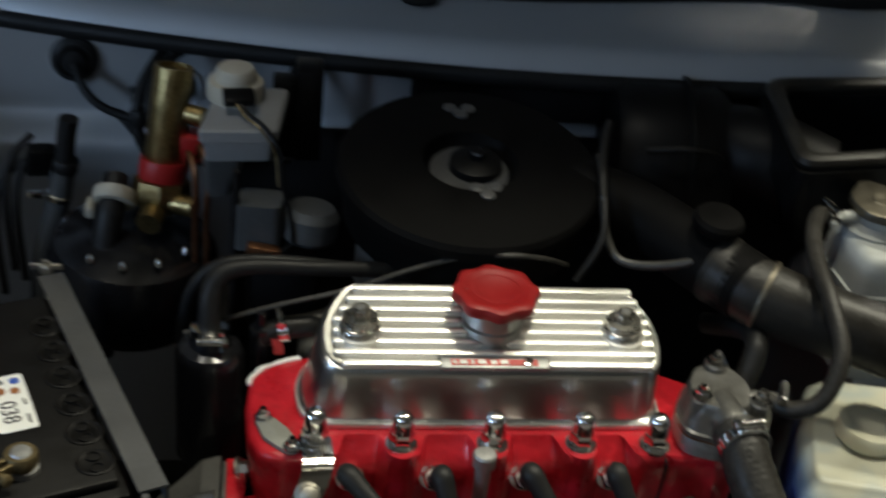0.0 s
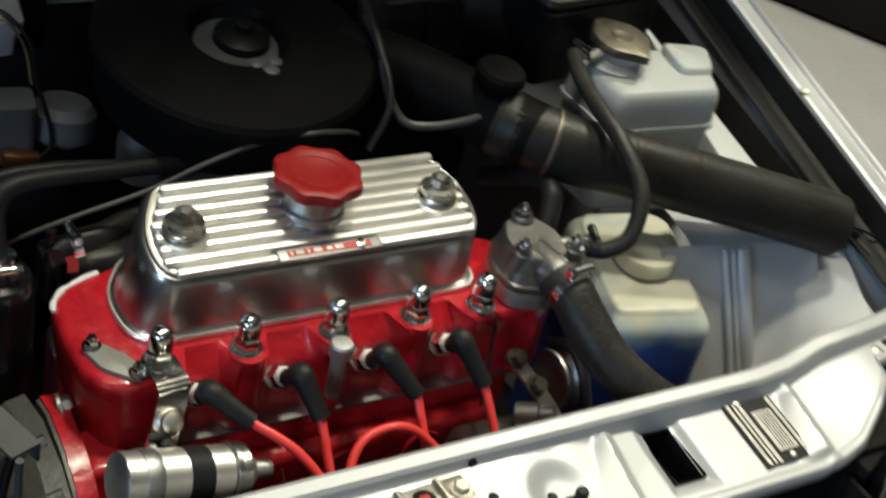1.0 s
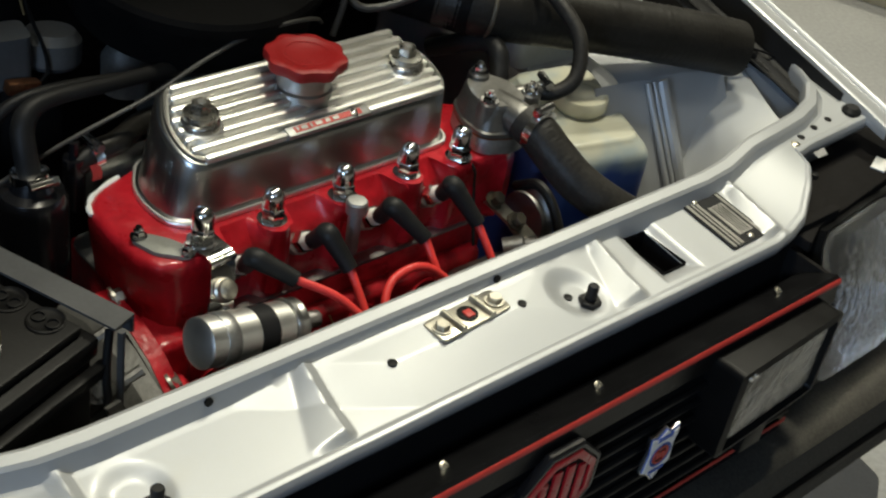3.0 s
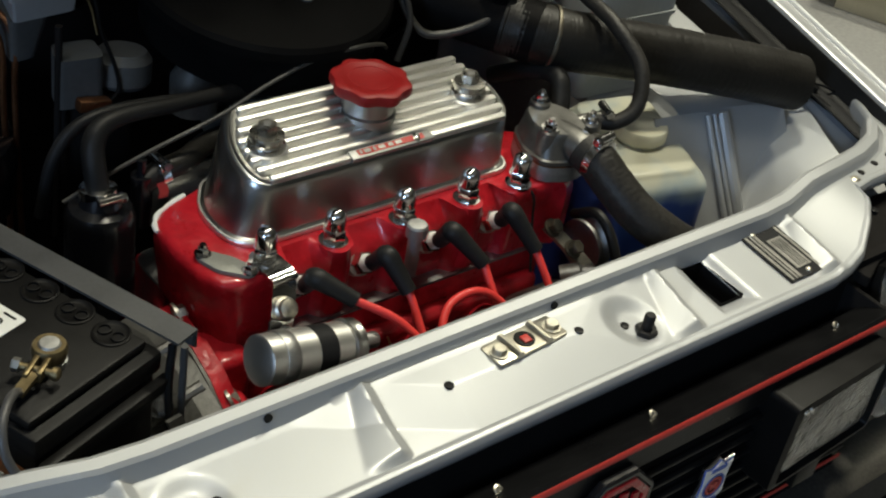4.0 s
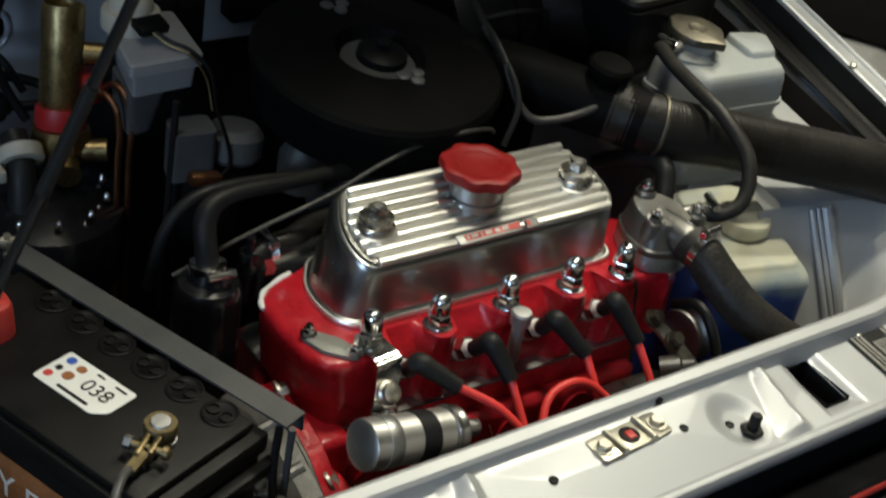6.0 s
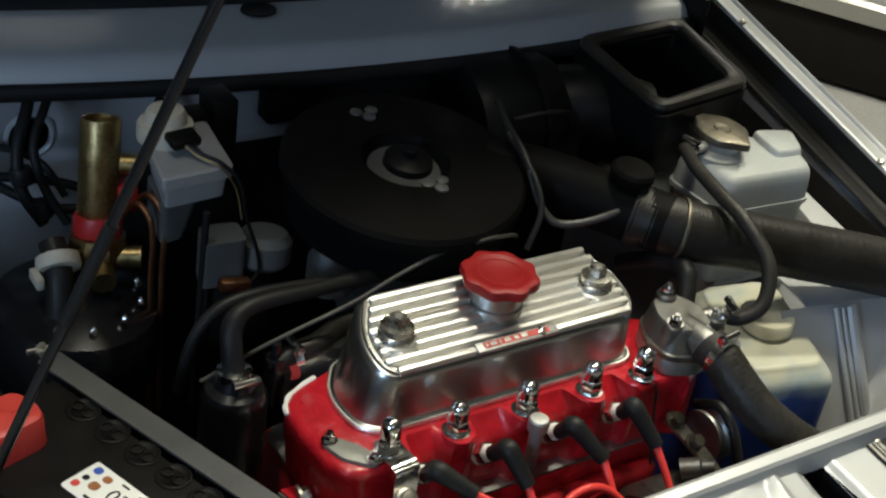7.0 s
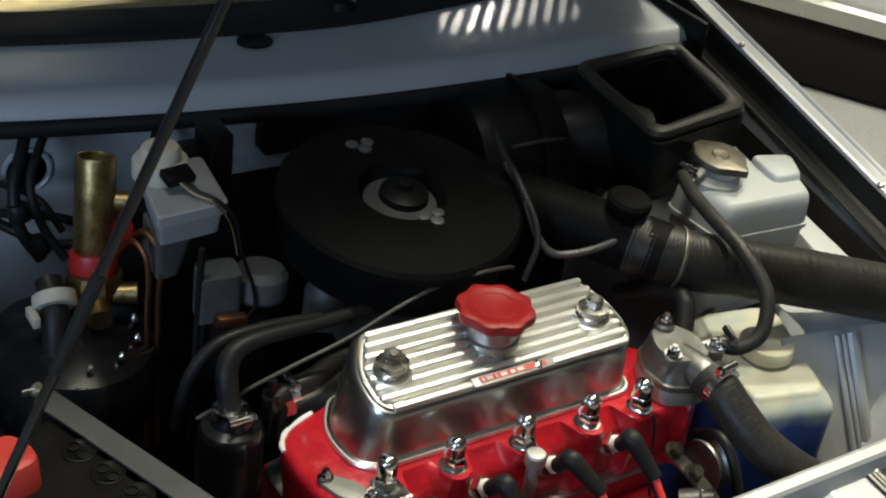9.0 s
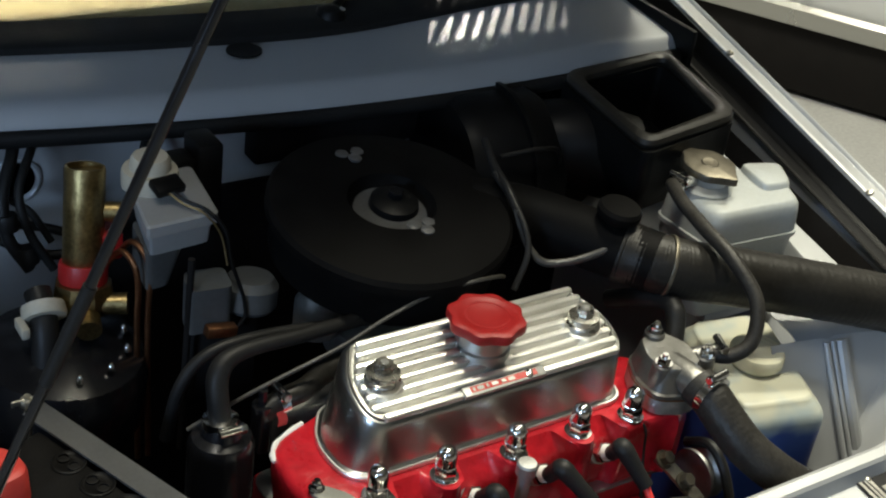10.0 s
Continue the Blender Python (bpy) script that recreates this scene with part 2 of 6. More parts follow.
def outline(pts, r, seg=5):
    """A polygon in x, y with its corners rounded; r a number or one for each corner."""
    out, n = [], len(pts)
    for i in range(n):
        q = r[i] if isinstance(r, (list, tuple)) else r
        p, a, b = Vector(pts[i]), Vector(pts[i - 1]), Vector(pts[(i + 1) % n])
        u, v = (a - p).normalized(), (b - p).normalized()
        d = min(q, (a - p).length * 0.49, (b - p).length * 0.49)
        s, e = p + u * d, p + v * d
        for k in range(seg + 1):
            t = k / seg
            out.append(s * (1 - t) ** 2 + p * (2 * t * (1 - t)) + e * t * t)
    return out


def slab(pts, z0, z1, r=0.0, seg=5, edge=0.0, grow=0.0):
    """A prism over a rounded outline, with a softened top edge; grow widens the foot."""
    base = outline(pts, r, seg) if r else [Vector(p) for p in pts]
    c = sum(base, Vector((0, 0))) / len(base)

    def ring(z, inset):
        out = []
        n = len(base)
        for i, p in enumerate(base):
            t = (base[(i + 1) % n] - base[i - 1])
            nrm = Vector((t.y, -t.x)).normalized() if t.length > 1e-9 else (p - c).normalized()
            q = p - nrm * inset
            out.append((q.x, q.y, z))
        return out

    area = sum(base[i - 1].x * base[i].y - base[i].x * base[i - 1].y for i in range(len(base)))
    s = 1 if area > 0 else -1
    rings = [ring(z0, -grow * s)]
    if edge:
        rings += [ring(z1 - edge, 0), ring(z1 - edge * 0.3, edge * 0.3 * s), ring(z1, edge * s)]
    else:
        rings.append(ring(z1, 0))
    return loft(rings)


def hexagon(at, axis, across, height, seg=6):
    r = across / math.sqrt(3)
    return lathe([(r * 0.9, 0), (r, height * 0.12), (r, height * 0.85), (r * 0.86, height)], at, axis, seg)


def text_mesh(body, size, m, mat, name, parent, extrude=0.0004, label=""):
    cu = bpy.data.curves.new(name, "FONT")
    cu.body, cu.size, cu.extrude, cu.align_x, cu.align_y = body, size, extrude, "CENTER", "CENTER"
    ob = bpy.data.objects.new(name, cu)
    scene.collection.objects.link(ob)
    dg = bpy.context.evaluated_depsgraph_get()
    bm = bmesh.new()
    bm.from_mesh(ob.evaluated_get(dg).to_mesh())
    bpy.data.objects.remove(ob)
    bmesh.ops.transform(bm, matrix=m, verts=bm.verts[:])
    return part(name, bm, mat, parent, label)

# ---- hall ----
thing("floor", box(-9, 9, -9, 9, -0.1, 0.0), FLOOR, "pale grey hall floor under the cars", "floor", kind="structure")
for nm, b in (("wall_north", (-9, 9, 9, 9.2)), ("wall_south", (-9, 9, -9.2, -9)), ("wall_east", (9, 9.2, -9, 9)), ("wall_west", (-9.2, -9, -9, 9))):
    thing(nm, box(*b, 0, 4.6), WALL, "plain painted exhibition hall wall", "wall", kind="structure")
thing("ceiling", box(-9, 9, -9, 9, 4.6, 4.8), WALL, "plain dark hall ceiling", "ceiling", kind="structure")


def sheet(fn, us, vs, thick=0.0, hole=None):
    """A curved sheet: fn(u, v) gives the points; hole(u, v) tells where faces are left out."""
    bm = bmesh.new()
    g = [[bm.verts.new(fn(u, v)) for v in vs] for u in us]
    for i in range(len(us) - 1):
        for j in range(len(vs) - 1):
            if hole and hole((us[i] + us[i + 1]) / 2, (vs[j] + vs[j + 1]) / 2):
                continue
            bm.faces.new((g[i][j], g[i + 1][j], g[i + 1][j + 1], g[i][j + 1]))
    if thick:
        bmesh.ops.recalc_face_normals(bm, faces=bm.faces[:])
        bmesh.ops.solidify(bm, geom=bm.faces[:], thickness=thick)
    return bm


def steps(a, b, n):
    return [a + (b - a) * i / n for i in range(n + 1)]


def ease(a, b, x):
    t = min(1.0, max(0.0, (x - a) / (b - a)))
    return t * t * (3 - 2 * t)


def lerp_table(x, rows):
    for (a, u), (b, v) in zip(rows, rows[1:]):
        if x <= b:
            return u + (v - u) * max(0.0, (x - a)) / (b - a)
    return rows[-1][1]


# ---- slam panel ----
SLAM = holder("slam_panel", (0, -0.2, 0.72), "pressed silver-painted slam panel across the car's front", "car panel", kind="structure")
RIDGE_SHIFT = [(-0.66, 0.07), (-0.56, 0.045), (-0.47, 0.022), (-0.42, 0.012), (-0.38, 0.003), (-0.34, 0.0), (0.33, 0.0), (0.37, 0.004), (0.42, 0.016), (0.47, 0.02), (0.52, 0.026), (0.56, 0.038), (0.59, 0.06), (0.612, 0.10)]
FRONT_EDGE = [(0.345, -0.255), (0.375, -0.250), (0.40, -0.243), (0.44, -0.218), (0.468, -0.196), (0.474, -0.176), (0.50, -0.172), (0.615, -0.168)]


def pan_height(x, y):
    """The pressed relief of the panel's flat."""
    z = 0.7295 + (y + 0.175) * 0.09
    # raised flat seat of the latch, sloping off on three sides
    seat = 0.0082
    lift = min(seat, seat + 0.10 * (x + 0.1 + 1.875 * (y + 0.202)), seat - 0.055 * (x - 0.043 - 1.6 * (y + 0.201)), (y + 0.2455) * 0.19)
    z += max(0.0, lift)
    # pressed ribs: one easy flank that widens to the front, one steep
    u = min(1.0, max(0.0, (-0.172 - y) / 0.075))
    for foot, lean, steep, tall in ((-0.165, 0.10, 0.010, 0.0068), (0.163, 0.08, 0.010, 0.0068), (0.364, 0.10, 0.010, 0.0065), (-0.368, 0.05, 0.010, 0.0068)):
        easy = 0.010 + 0.026 * u
        d = x - foot - lean * (y + 0.165)
        if -easy < d <= 0:
            z += tall * (1 + d / easy) * ease(-0.2455, -0.236, y)
        elif 0 < d < steep:
            z += tall * (1 - d / steep) * ease(-0.2455, -0.236, y)
    # dished seats of the rubber buffers
    for cx, cy in ((0.102, -0.210), (-0.330, -0.207)):
        q = math.hypot((x - cx) / 0.026, (y - cy) / 0.027)
        if q < 1.25:
            z -= 0.0050 * (1 - ease(0.45, 1.2, q))
    # sunk rim round the slot
    q = max(abs(x - 0.2195) / 0.024, abs(y + 0.2) / 0.037)
    if q < 1.15:
        z -= 0.006 * (1 - ease(0.62, 1.1, q))
    return z


def slam_point(x, v):
    shift, front = lerp_table(x, RIDGE_SHIFT), lerp_table(x, FRONT_EDGE)
    lift = 0.010 * ease(0.36, 0.47, x)
    if v <= 7:
        y, z = ((-0.1495, 0.680), (-0.1495, 0.7425), (-0.1515, 0.7472), (-0.156, 0.7495), (-0.1655, 0.7485), (-0.1685, 0.7455), (-0.1702, 0.7365), (-0.1725, 0.7320))[int(v)]
        if v == 7:
            z = pan_height(x, -0.176) + 0.0008
        return (x, y + shift, z + lift * (1 if v >= 6 else 0.4))
    if v <= 47:
        t = (v - 7) / 40
        back = -0.176 + shift
        y = back + (front + 0.011 - back) * t
        return (x, y, pan_height(x, y) + lift)
    k = int(v - 48)
    dy, dz = ((0.0090, 0.0008), (0.0060, 0.0012), (0.0030, 0.0002), (0.0006, -0.0035), (0.0, -0.0085), (0.0022, -0.0140), (0.0070, -0.0180))[k]
    return (x, front + dy, pan_height(x, front + 0.011) + lift + dz)


xs = sorted(set([round(x, 4) for x in steps(-0.66, -0.38, 14) + steps(-0.38, 0.40, 390) + steps(0.40, 0.612, 40)] + [0.2045, 0.2345]))
vs = list(range(0, 55))
SLOT = lambda x, v: 7 < v < 47 and 0.2045 < x < 0.2345 and abs((-0.176 - 0.068 * (v - 7) / 40) + 0.2) < 0.0245
part("panel", sheet(slam_point, xs, vs, 0.0014, SLOT), SILVER, SLAM, smooth=32)
HOLES = ((-0.1, -0.202, 0.7335), (0.043, -0.201, 0.7335), (0.094, -0.2085, 0.7225), (-0.335, -0.210, 0.7225), (0.50, -0.155, 0.7395), (0.53, -0.150, 0.7395), (0.56, -0.147, 0.7395), (0.46, -0.205, 0.737))
for x, y, z in HOLES:
    part("hole", lathe([(0.0042, -0.004), (0.0042, 0.0008), (0.0036, 0.0010)], (x, y, pan_height(x, y) + 0.010 * ease(0.36, 0.47, x)), seg=14), BLACKP, SLAM, "small dark drilled hole")
for x in (-0.248, 0.041):
    part("hole", lathe([(0.0036, 0), (0.0036, 0.0022), (0.0028, 0.0022)], (x, -0.1690, 0.7410), (0, -1, 0.1), 14), BLACKP, SLAM, "small dark drilled hole")
part("slot_rim", loft([[(0.2195 + sx * 0.0155, -0.2 + sy * 0.026, z) for sx, sy in ((-1, -1), (1, -1), (1, 1), (-1, 1))] for z in (0.7235, 0.690)][::-1], cap=False), BLACKMATT, SLAM, "dark inside of the pressed slot")

# bonnet latch plate
LATCH = holder("bonnet_latch", (-0.01, -0.19, 0.735), "zinc-plated latch plate bolted to the slam panel", "latch")
part("plate", moved(slab([(-0.040, -0.0135), (0.040, -0.0135), (0.040, 0.0135), (-0.040, 0.0135)], 0, 0.0025, 0.004, 3, 0.0008), pose(-0.0105, -0.1905, 0.7360, 0, 0, 4)), ZINC, LATCH)
for dx in (-0.017, 0.017):
    part("rib", moved(tube([(0, -0.0135, 0.001), (0, 0.0135, 0.001)], 0.0032, 10, smooth=False), pose(-0.0105 + dx, -0.1905 + dx * 0.07, 0.7384, 0, 0, 4)), ZINC, LATCH)
for dx in (-0.031, 0.031):
    b = part("bolt", hexagon((-0.0105 + dx, -0.1915 + dx * 0.07, 0.7397), (0, 0, 1), 0.011, 0.005), ZINC, LATCH)
    part("washer", lathe([(0.0085, 0), (0.0085, 0.0015), (0.004, 0.0017)], (-0.0105 + dx, -0.1915 + dx * 0.07, 0.7385), seg=20), ZINC, b)
part("latch_hole", lathe([(0.0092, 0), (0.0092, 0.001), (0.0075, 0.0012)], (-0.0105, -0.190, 0.7386), seg=24), BLACKP, LATCH, "dark latch hole")
part("release_lever", box(-0.0145, -0.0065, -0.196, -0.187, 0.7377, 0.7414, 0.001), REDPRINT, LATCH, "red latch lever inside the hole")


def buffer(x, y, z):
    ob = holder("bonnet_buffer", (x, y, z), "black rubber bonnet buffer screwed into the panel", "rubber buffer", "buffers on the slam panel")
    part("base", hexagon((x, y, z), (0, 0, 1), 0.018, 0.006), RUBBER, ob)
    part("stem", lathe([(0.0052, 0.0058), (0.0052, 0.019), (0.0042, 0.0205)], (x, y, z), seg=16), RUBBER, ob)
    return ob


buffer(0.108, -0.222, pan_height(0.108, -0.222))
buffer(-0.322, -0.222, pan_height(-0.322, -0.222))

# maker's data plate: bars stand for its small print
PLATE = holder("data_plate", (0.316, -0.203, 0.728), "black and silver stamped data plate riveted to the slam panel", "plate")
pz = pan_height(0.31, -0.2) + 0.0012
M = pose(0.3165, -0.2025, pz, 5.0, 0, 0)
part("plate_base", moved(box(-0.026, 0.026, -0.036, 0.036, 0, 0.0008), M), INK, PLATE)
part("silver_field", moved(box(-0.004, 0.017, -0.024, 0.018, 0.0008, 0.0012), M), CASTING, PLATE)
for k, (a, b, y0, y1) in enumerate([(-0.0235, -0.020, -0.034, 0.034), (-0.017, -0.0145, -0.034, 0.034), (-0.0125, -0.0085, -0.034, 0.034), (0.020, 0.0235, -0.03, 0.03)]):
    part("print_bar", moved(box(a, b, y0, y1, 0.0008, 0.0012), M), CASTING, PLATE)
for k in range(5):
    part("print_bar", moved(box(0.0005 + k * 0.003, 0.0012 + k * 0.003, -0.022, 0.016, 0.0012, 0.0015), M), INK, PLATE)
for x, y in ((0.006, -0.030), (-0.01, 0.031)):
    part("rivet", moved(lathe([(0.0036, 0.0008), (0.003, 0.002), (0.0012, 0.0028)], (x, y, 0), seg=14), M), ZINC, PLATE)
part("screw", lathe([(0.007, 0), (0.007, 0.001), (0.0045, 0.003), (0.002, 0.0035)], (0.484, -0.160, 0.739), seg=18), ZINC, SLAM)

# ---- right-hand wing and inner wing ----
WINGR = holder("wing_right", (0.64, 0.2, 0.8), "silver front wing with a rolled gutter edge", "car panel", kind="structure")


def rail(y):
    return 0.612 + 0.045 * (y + 0.12) / 0.67, 0.757 + 0.128 * (y + 0.12) / 0.67


WING_SECTION = [(-0.034, -0.060), (-0.034, -0.036), (-0.028, -0.032), (-0.014, -0.032), (-0.008, -0.030), (-0.004, -0.026), (-0.001, -0.004), (0.001, 0.0), (0.004, 0.0012), (0.007, 0.0008), (0.0095, -0.0025), (0.028, -0.0035), (0.0305, -0.0005), (0.033, 0.0005), (0.0355, -0.001), (0.037, -0.010), (0.039, -0.030), (0.043, -0.08), (0.046, -0.16), (0.046, -0.36)]


def wing_point(y, v):
    x, z = rail(y)
    dx, dz = WING_SECTION[int(v)]
    if v > 15:
        f = ease(0.02, 0.16, y)
        dx, dz = 0.037 + (dx - 0.037) * f, -0.010 - 0.002 * (v - 15) + (dz + 0.010) * f
    if v < 6:
        # the inner flange runs out before the wing's nose
        f = ease(-0.17, -0.125, y)
        dx, dz = -0.001 + (dx + 0.001) * f, -0.006 - 0.001 * (6 - v) + (dz + 0.006) * f
    nose = ease(-0.15, -0.26, y)
    return (x + dx, y, z + dz - 0.012 * nose * nose)


part("skin", sheet(wing_point, steps(-0.195, 1.1, 44), list(range(len(WING_SECTION))), 0.0016), SILVER, WINGR, smooth=40)
part("gutter_seal", sheet(lambda y, v: (rail(y)[0] - 0.040 + 0.034 * v, y, rail(y)[1] - 0.0265 - 0.006 * abs(math.sin(6.28 * v))), steps(-0.10, 1.0, 40), [0, 0.15, 0.3, 0.45, 0.5, 0.55, 0.7, 0.85, 1], 0.002), RUBBER, WINGR, "black rubber seal in the gutter")
part("lip_seal", sheet(lambda y, v: (rail(y)[0] - 0.0068 + 0.0042 * v, y, rail(y)[1] - 0.027 + 0.0245 * v), steps(-0.13, 1.0, 40), [0, 0.3, 0.6, 1], 0.0018), RUBBER, WINGR, "black rubber strip inside the wing's lip")
part("stop", lathe([(0.011, 0), (0.011, 0.007), (0.007, 0.011)], (0.600, -0.150, 0.738), seg=18), RUBBER, WINGR, "round black rubber stop")
for y in (0.15, 0.44):
    part("edge_screw", lathe([(0.005, 0), (0.004, 0.003), (0.001, 0.004)], (rail(y)[0] + 0.004, y, rail(y)[1] + 0.001), (-0.5, 0, 0.85), 12), ZINC, WINGR)

INNER = holder("inner_wing_right", (0.55, 0.1, 0.6), "silver inner wing with a pressed strut housing", "car panel", kind="structure")


def inner_point(y, z):
    x = 0.597 - 0.95 * min(0.13, max(0.0, 0.735 - z)) - 0.012 * ease(0.05, -0.14, y)
    d = math.hypot((y + 0.035) / 0.075, 1)
    if abs(y + 0.035) < 0.085:
        bulge = math.sqrt(max(0.0, 1 - ((y + 0.035) / 0.085) ** 2))
        x -= 0.030 * bulge * (1 - ease(0.68, 0.735, z))
    top = rail(y)[1] - 0.05
    return (x, y, min(z, top) if z < 0.9 else top)


part("panel", sheet(lambda y, s: inner_point(y, 0.30 + s * (rail(y)[1] - 0.35)), steps(-0.165, 0.52, 70), steps(0, 1, 36), 0.0015), SILVER, INNER, smooth=60)
# front closing panel of the strut housing, folded at an upright welded seam
FOLD = [(0.375, 0.016), (0.410, 0.011), (0.4435, 0.004), (0.449, 0.0), (0.462, 0.003), (0.472, 0.001), (0.495, -0.004), (0.520, -0.012), (0.548, -0.024)]


def seam_y(z):
    return -0.008 + 0.62 * (z - 0.697)


part("closing_panel", sheet(lambda z, v: (FOLD[int(v)][0], seam_y(z) + FOLD[int(v)][1], z), steps(0.53, 0.733, 16), list(range(len(FOLD))), 0.0015), SILVER, INNER, smooth=60)
part("closing_shelf", sheet(lambda y, v: (FOLD[int(v)][0] - 0.001, seam_y(0.733) + FOLD[int(v)][1] * (1 - y) + y * 0.07, 0.733 + 0.004 * math.sin(1.57 * min(1, 4 * y)) + 0.006 * y), steps(0, 1, 10), list(range(1, len(FOLD))), 0.0015), SILVER, INNER, smooth=60)
for dx, dy, w in ((-0.003, -0.002, 0.0036), (0.0065, -0.003, 0.0030), (0.0175, -0.004, 0.0075)):
    part("seam", tube([(0.4455 + dx, seam_y(z) + dy, z) for z in steps(0.732, 0.54, 8)], w, 10), SILVER, INNER)


def ledge_z(y):
    return 0.754 + 0.18 * (y - 0.152)


part("ledge", sheet(lambda y, v: (0.562 - (0.0, 0.5, 0.94, 1.0, 1.1)[int(v)] * (0.004 + 0.036 * ease(0.38, 0.10, y)), y, ledge_z(y) - (0.0, 0.0, 0.0, 0.003, 0.07)[int(v)]), steps(0.035, 0.375, 34), list(range(5)), 0.0015), SILVER, INNER)
# added black sheet: the shade below the wing's edge as a dark surface
part("recess_shade", sheet(lambda y, v: (0.5645 + 0.022 * v, y, (ledge_z(y) - 0.03) * (1 - v) + (rail(y)[1] - 0.040) * v), steps(0.055, 0.52, 40), steps(0, 1, 6), 0.0015), BLACKMATT, INNER, "black sheet standing for the shade under the wing's edge")

# wiring at the strut housing
WIRE = holder("wiring_loom", (0.56, 0.02, 0.74), "loose black wiring and connectors at the inner wing", "cable")
random.seed(4)
for k in range(5):
    p = [(0.545 + random.uniform(-0.012, 0.012), 0.045 + random.uniform(-0.02, 0.02), 0.735 + random.uniform(-0.006, 0.012))]
    for q in range(4):
        p.append((p[-1][0] + random.uniform(0.004, 0.02), p[-1][1] - random.uniform(0.004, 0.026), p[-1][2] + random.uniform(-0.008, 0.011)))
    part("wire", tube(p, 0.0016, 8), BLACKP, WIRE)
for x, y, z in ((0.538, 0.062, 0.735), (0.575, 0.008, 0.748), (0.585, -0.012, 0.748)):
    part("connector", moved(box(-0.006, 0.006, -0.01, 0.01, -0.005, 0.005, 0.0015), pose(x, y, z, 15, 20, 35)), BLACKP, WIRE)
part("loom_tube", tube([(0.585, -0.01, 0.745), (0.592, -0.05, 0.735), (0.590, -0.10, 0.725)], 0.005, 10), BLACKP, WIRE)

# ---- left-hand inner wing, bulkhead, underside ----
WINGL = holder("wing_left", (-0.62, 0.2, 0.8), "silver front wing with a rolled gutter edge", "car panel", kind="structure")
part("skin", sheet(lambda y, v: (-wing_point(y, v)[0] - 0.03, y, wing_point(y, v)[2]), steps(-0.26, 1.1, 30), list(range(len(WING_SECTION))), 0.0016), SILVER, WINGL, smooth=40)
thing("inner_wing_left", sheet(lambda y, s: (-0.60 + 0.04 * (1 - s), y, 0.28 + s * (rail(y)[1] - 0.33)), steps(-0.2, 0.56, 10), steps(0, 1, 8), 0.0015), SILVER, "silver inner wing beside the battery", "car panel", kind="structure")
BULK = holder("bulkhead", (0, 0.54, 0.6), "silver bulkhead in the shade of the bonnet", "car panel", kind="structure")


def bulk_point(x, z):
    y = 0.545 - 0.03 * ease(0.76, 0.72, z)
    q = math.hypot((x + 0.281) / 0.030, (z - 0.788) / 0.030)
    y += 0.007 * (1 - ease(0.75, 1.0, q)) if q < 1 else 0
    for c in (-0.10, 0.13):
        y -= 0.012 * (1 - ease(0.6, 1.0, abs(x - c) / 0.035)) if abs(x - c) < 0.035 else 0
    return (x, y, z)


part("panel", sheet(bulk_point, steps(-0.62, 0.62, 124), steps(0.26, 0.875, 64), 0.0015), SILVER, BULK, smooth=60)
part("lower_mat", joined(box(-0.22, 0.60, 0.498, 0.506, 0.27, 0.765, 0.004), box(-0.02, 0.60, 0.498, 0.530, 0.7825, 0.845, 0.004)), BLACKMATT, BULK, "black felt matting on the lower bulkhead")
part("ring", lathe([(0.0285, 0), (0.0275, 0.0035), (0.0245, 0.0045), (0.0225, 0.003), (0.0215, 0)], (-0.281, 0.5455, 0.788), (0, -1, 0), 40), SILVER, BULK)
thing("undertray", box(-0.62, 0.60, -0.25, 0.56, 0.24, 0.26), BLACKMATT, "dark undertray below the engine", "car panel", kind="structure")
thing("front_crossmember", box(-0.62, 0.47, -0.240, -0.230, 0.26, 0.7125), BLACKMATT, "black radiator crossmember below the slam panel", "car panel", kind="structure")

# ---- scuttle, seal, windscreen ----


def lip(x):
    return 0.459 + 0.19 * (x - 0.27) ** 2


SCUT = holder("scuttle", (0, 0.55, 0.9), "silver scuttle panel below the windscreen", "car panel", kind="structure")
SECTION = [(-0.016, 0.868), (-0.019, 0.872), (-0.018, 0.876), (-0.006, 0.889), (-0.001, 0.8945), (0.006, 0.897), (0.03, 0.899), (0.07, 0.902), (0.10, 0.904), (0.142, 0.908), (0.146, 0.896)]


def scuttle_point(x, v):
    dy, z = SECTION[int(v)]
    return (x, lip(x) + dy * (1 - 0.1 * abs(x)), z - 0.010 * ease(0.40, 0.57, x))


OVAL = [(-0.016 + 0.021 * math.cos(a), 0.550 + 0.018 * math.sin(a)) for a in steps(0, 2 * math.pi, 28)[:-1]]
part("panel", sheet(scuttle_point, steps(-0.72, 0.575, 80), list(range(len(SECTION))), 0.0015), SILVER, SCUT, smooth=35)
part("end_cap", box(0.5755, 0.586, 0.44, 0.70, 0.83, 0.905, 0.004), BLACKP, SCUT, "black rubber end of the scuttle")
part("jet_grommet", loft([[(x, y, 0.9035) for x, y in OVAL], [(x, y, 0.9062) for x, y in OVAL], [(-0.016 + (x + 0.016) * 0.82, 0.550 + (y - 0.550) * 0.82, 0.9066) for x, y in OVAL]]), BLACKP, SCUT, "oval black grommet")
part("seal", tube([(x, lip(x) - 0.016, 0.862) for x in steps(-0.72, 0.575, 24)], 0.0105, 12), RUBBER, SCUT, "black rubber bonnet seal")
part("seal_flange", sheet(lambda x, v: (x, lip(x) - 0.012 + v * 0.05, 0.858 - 0.010 * v), steps(-0.72, 0.575, 24), [0, 0.5, 1.6], 0.0015), BLACKP, SCUT)
WIPER = holder("wiper", (0.12, 0.60, 0.915), "black windscreen wiper spindle and arm", "wiper")
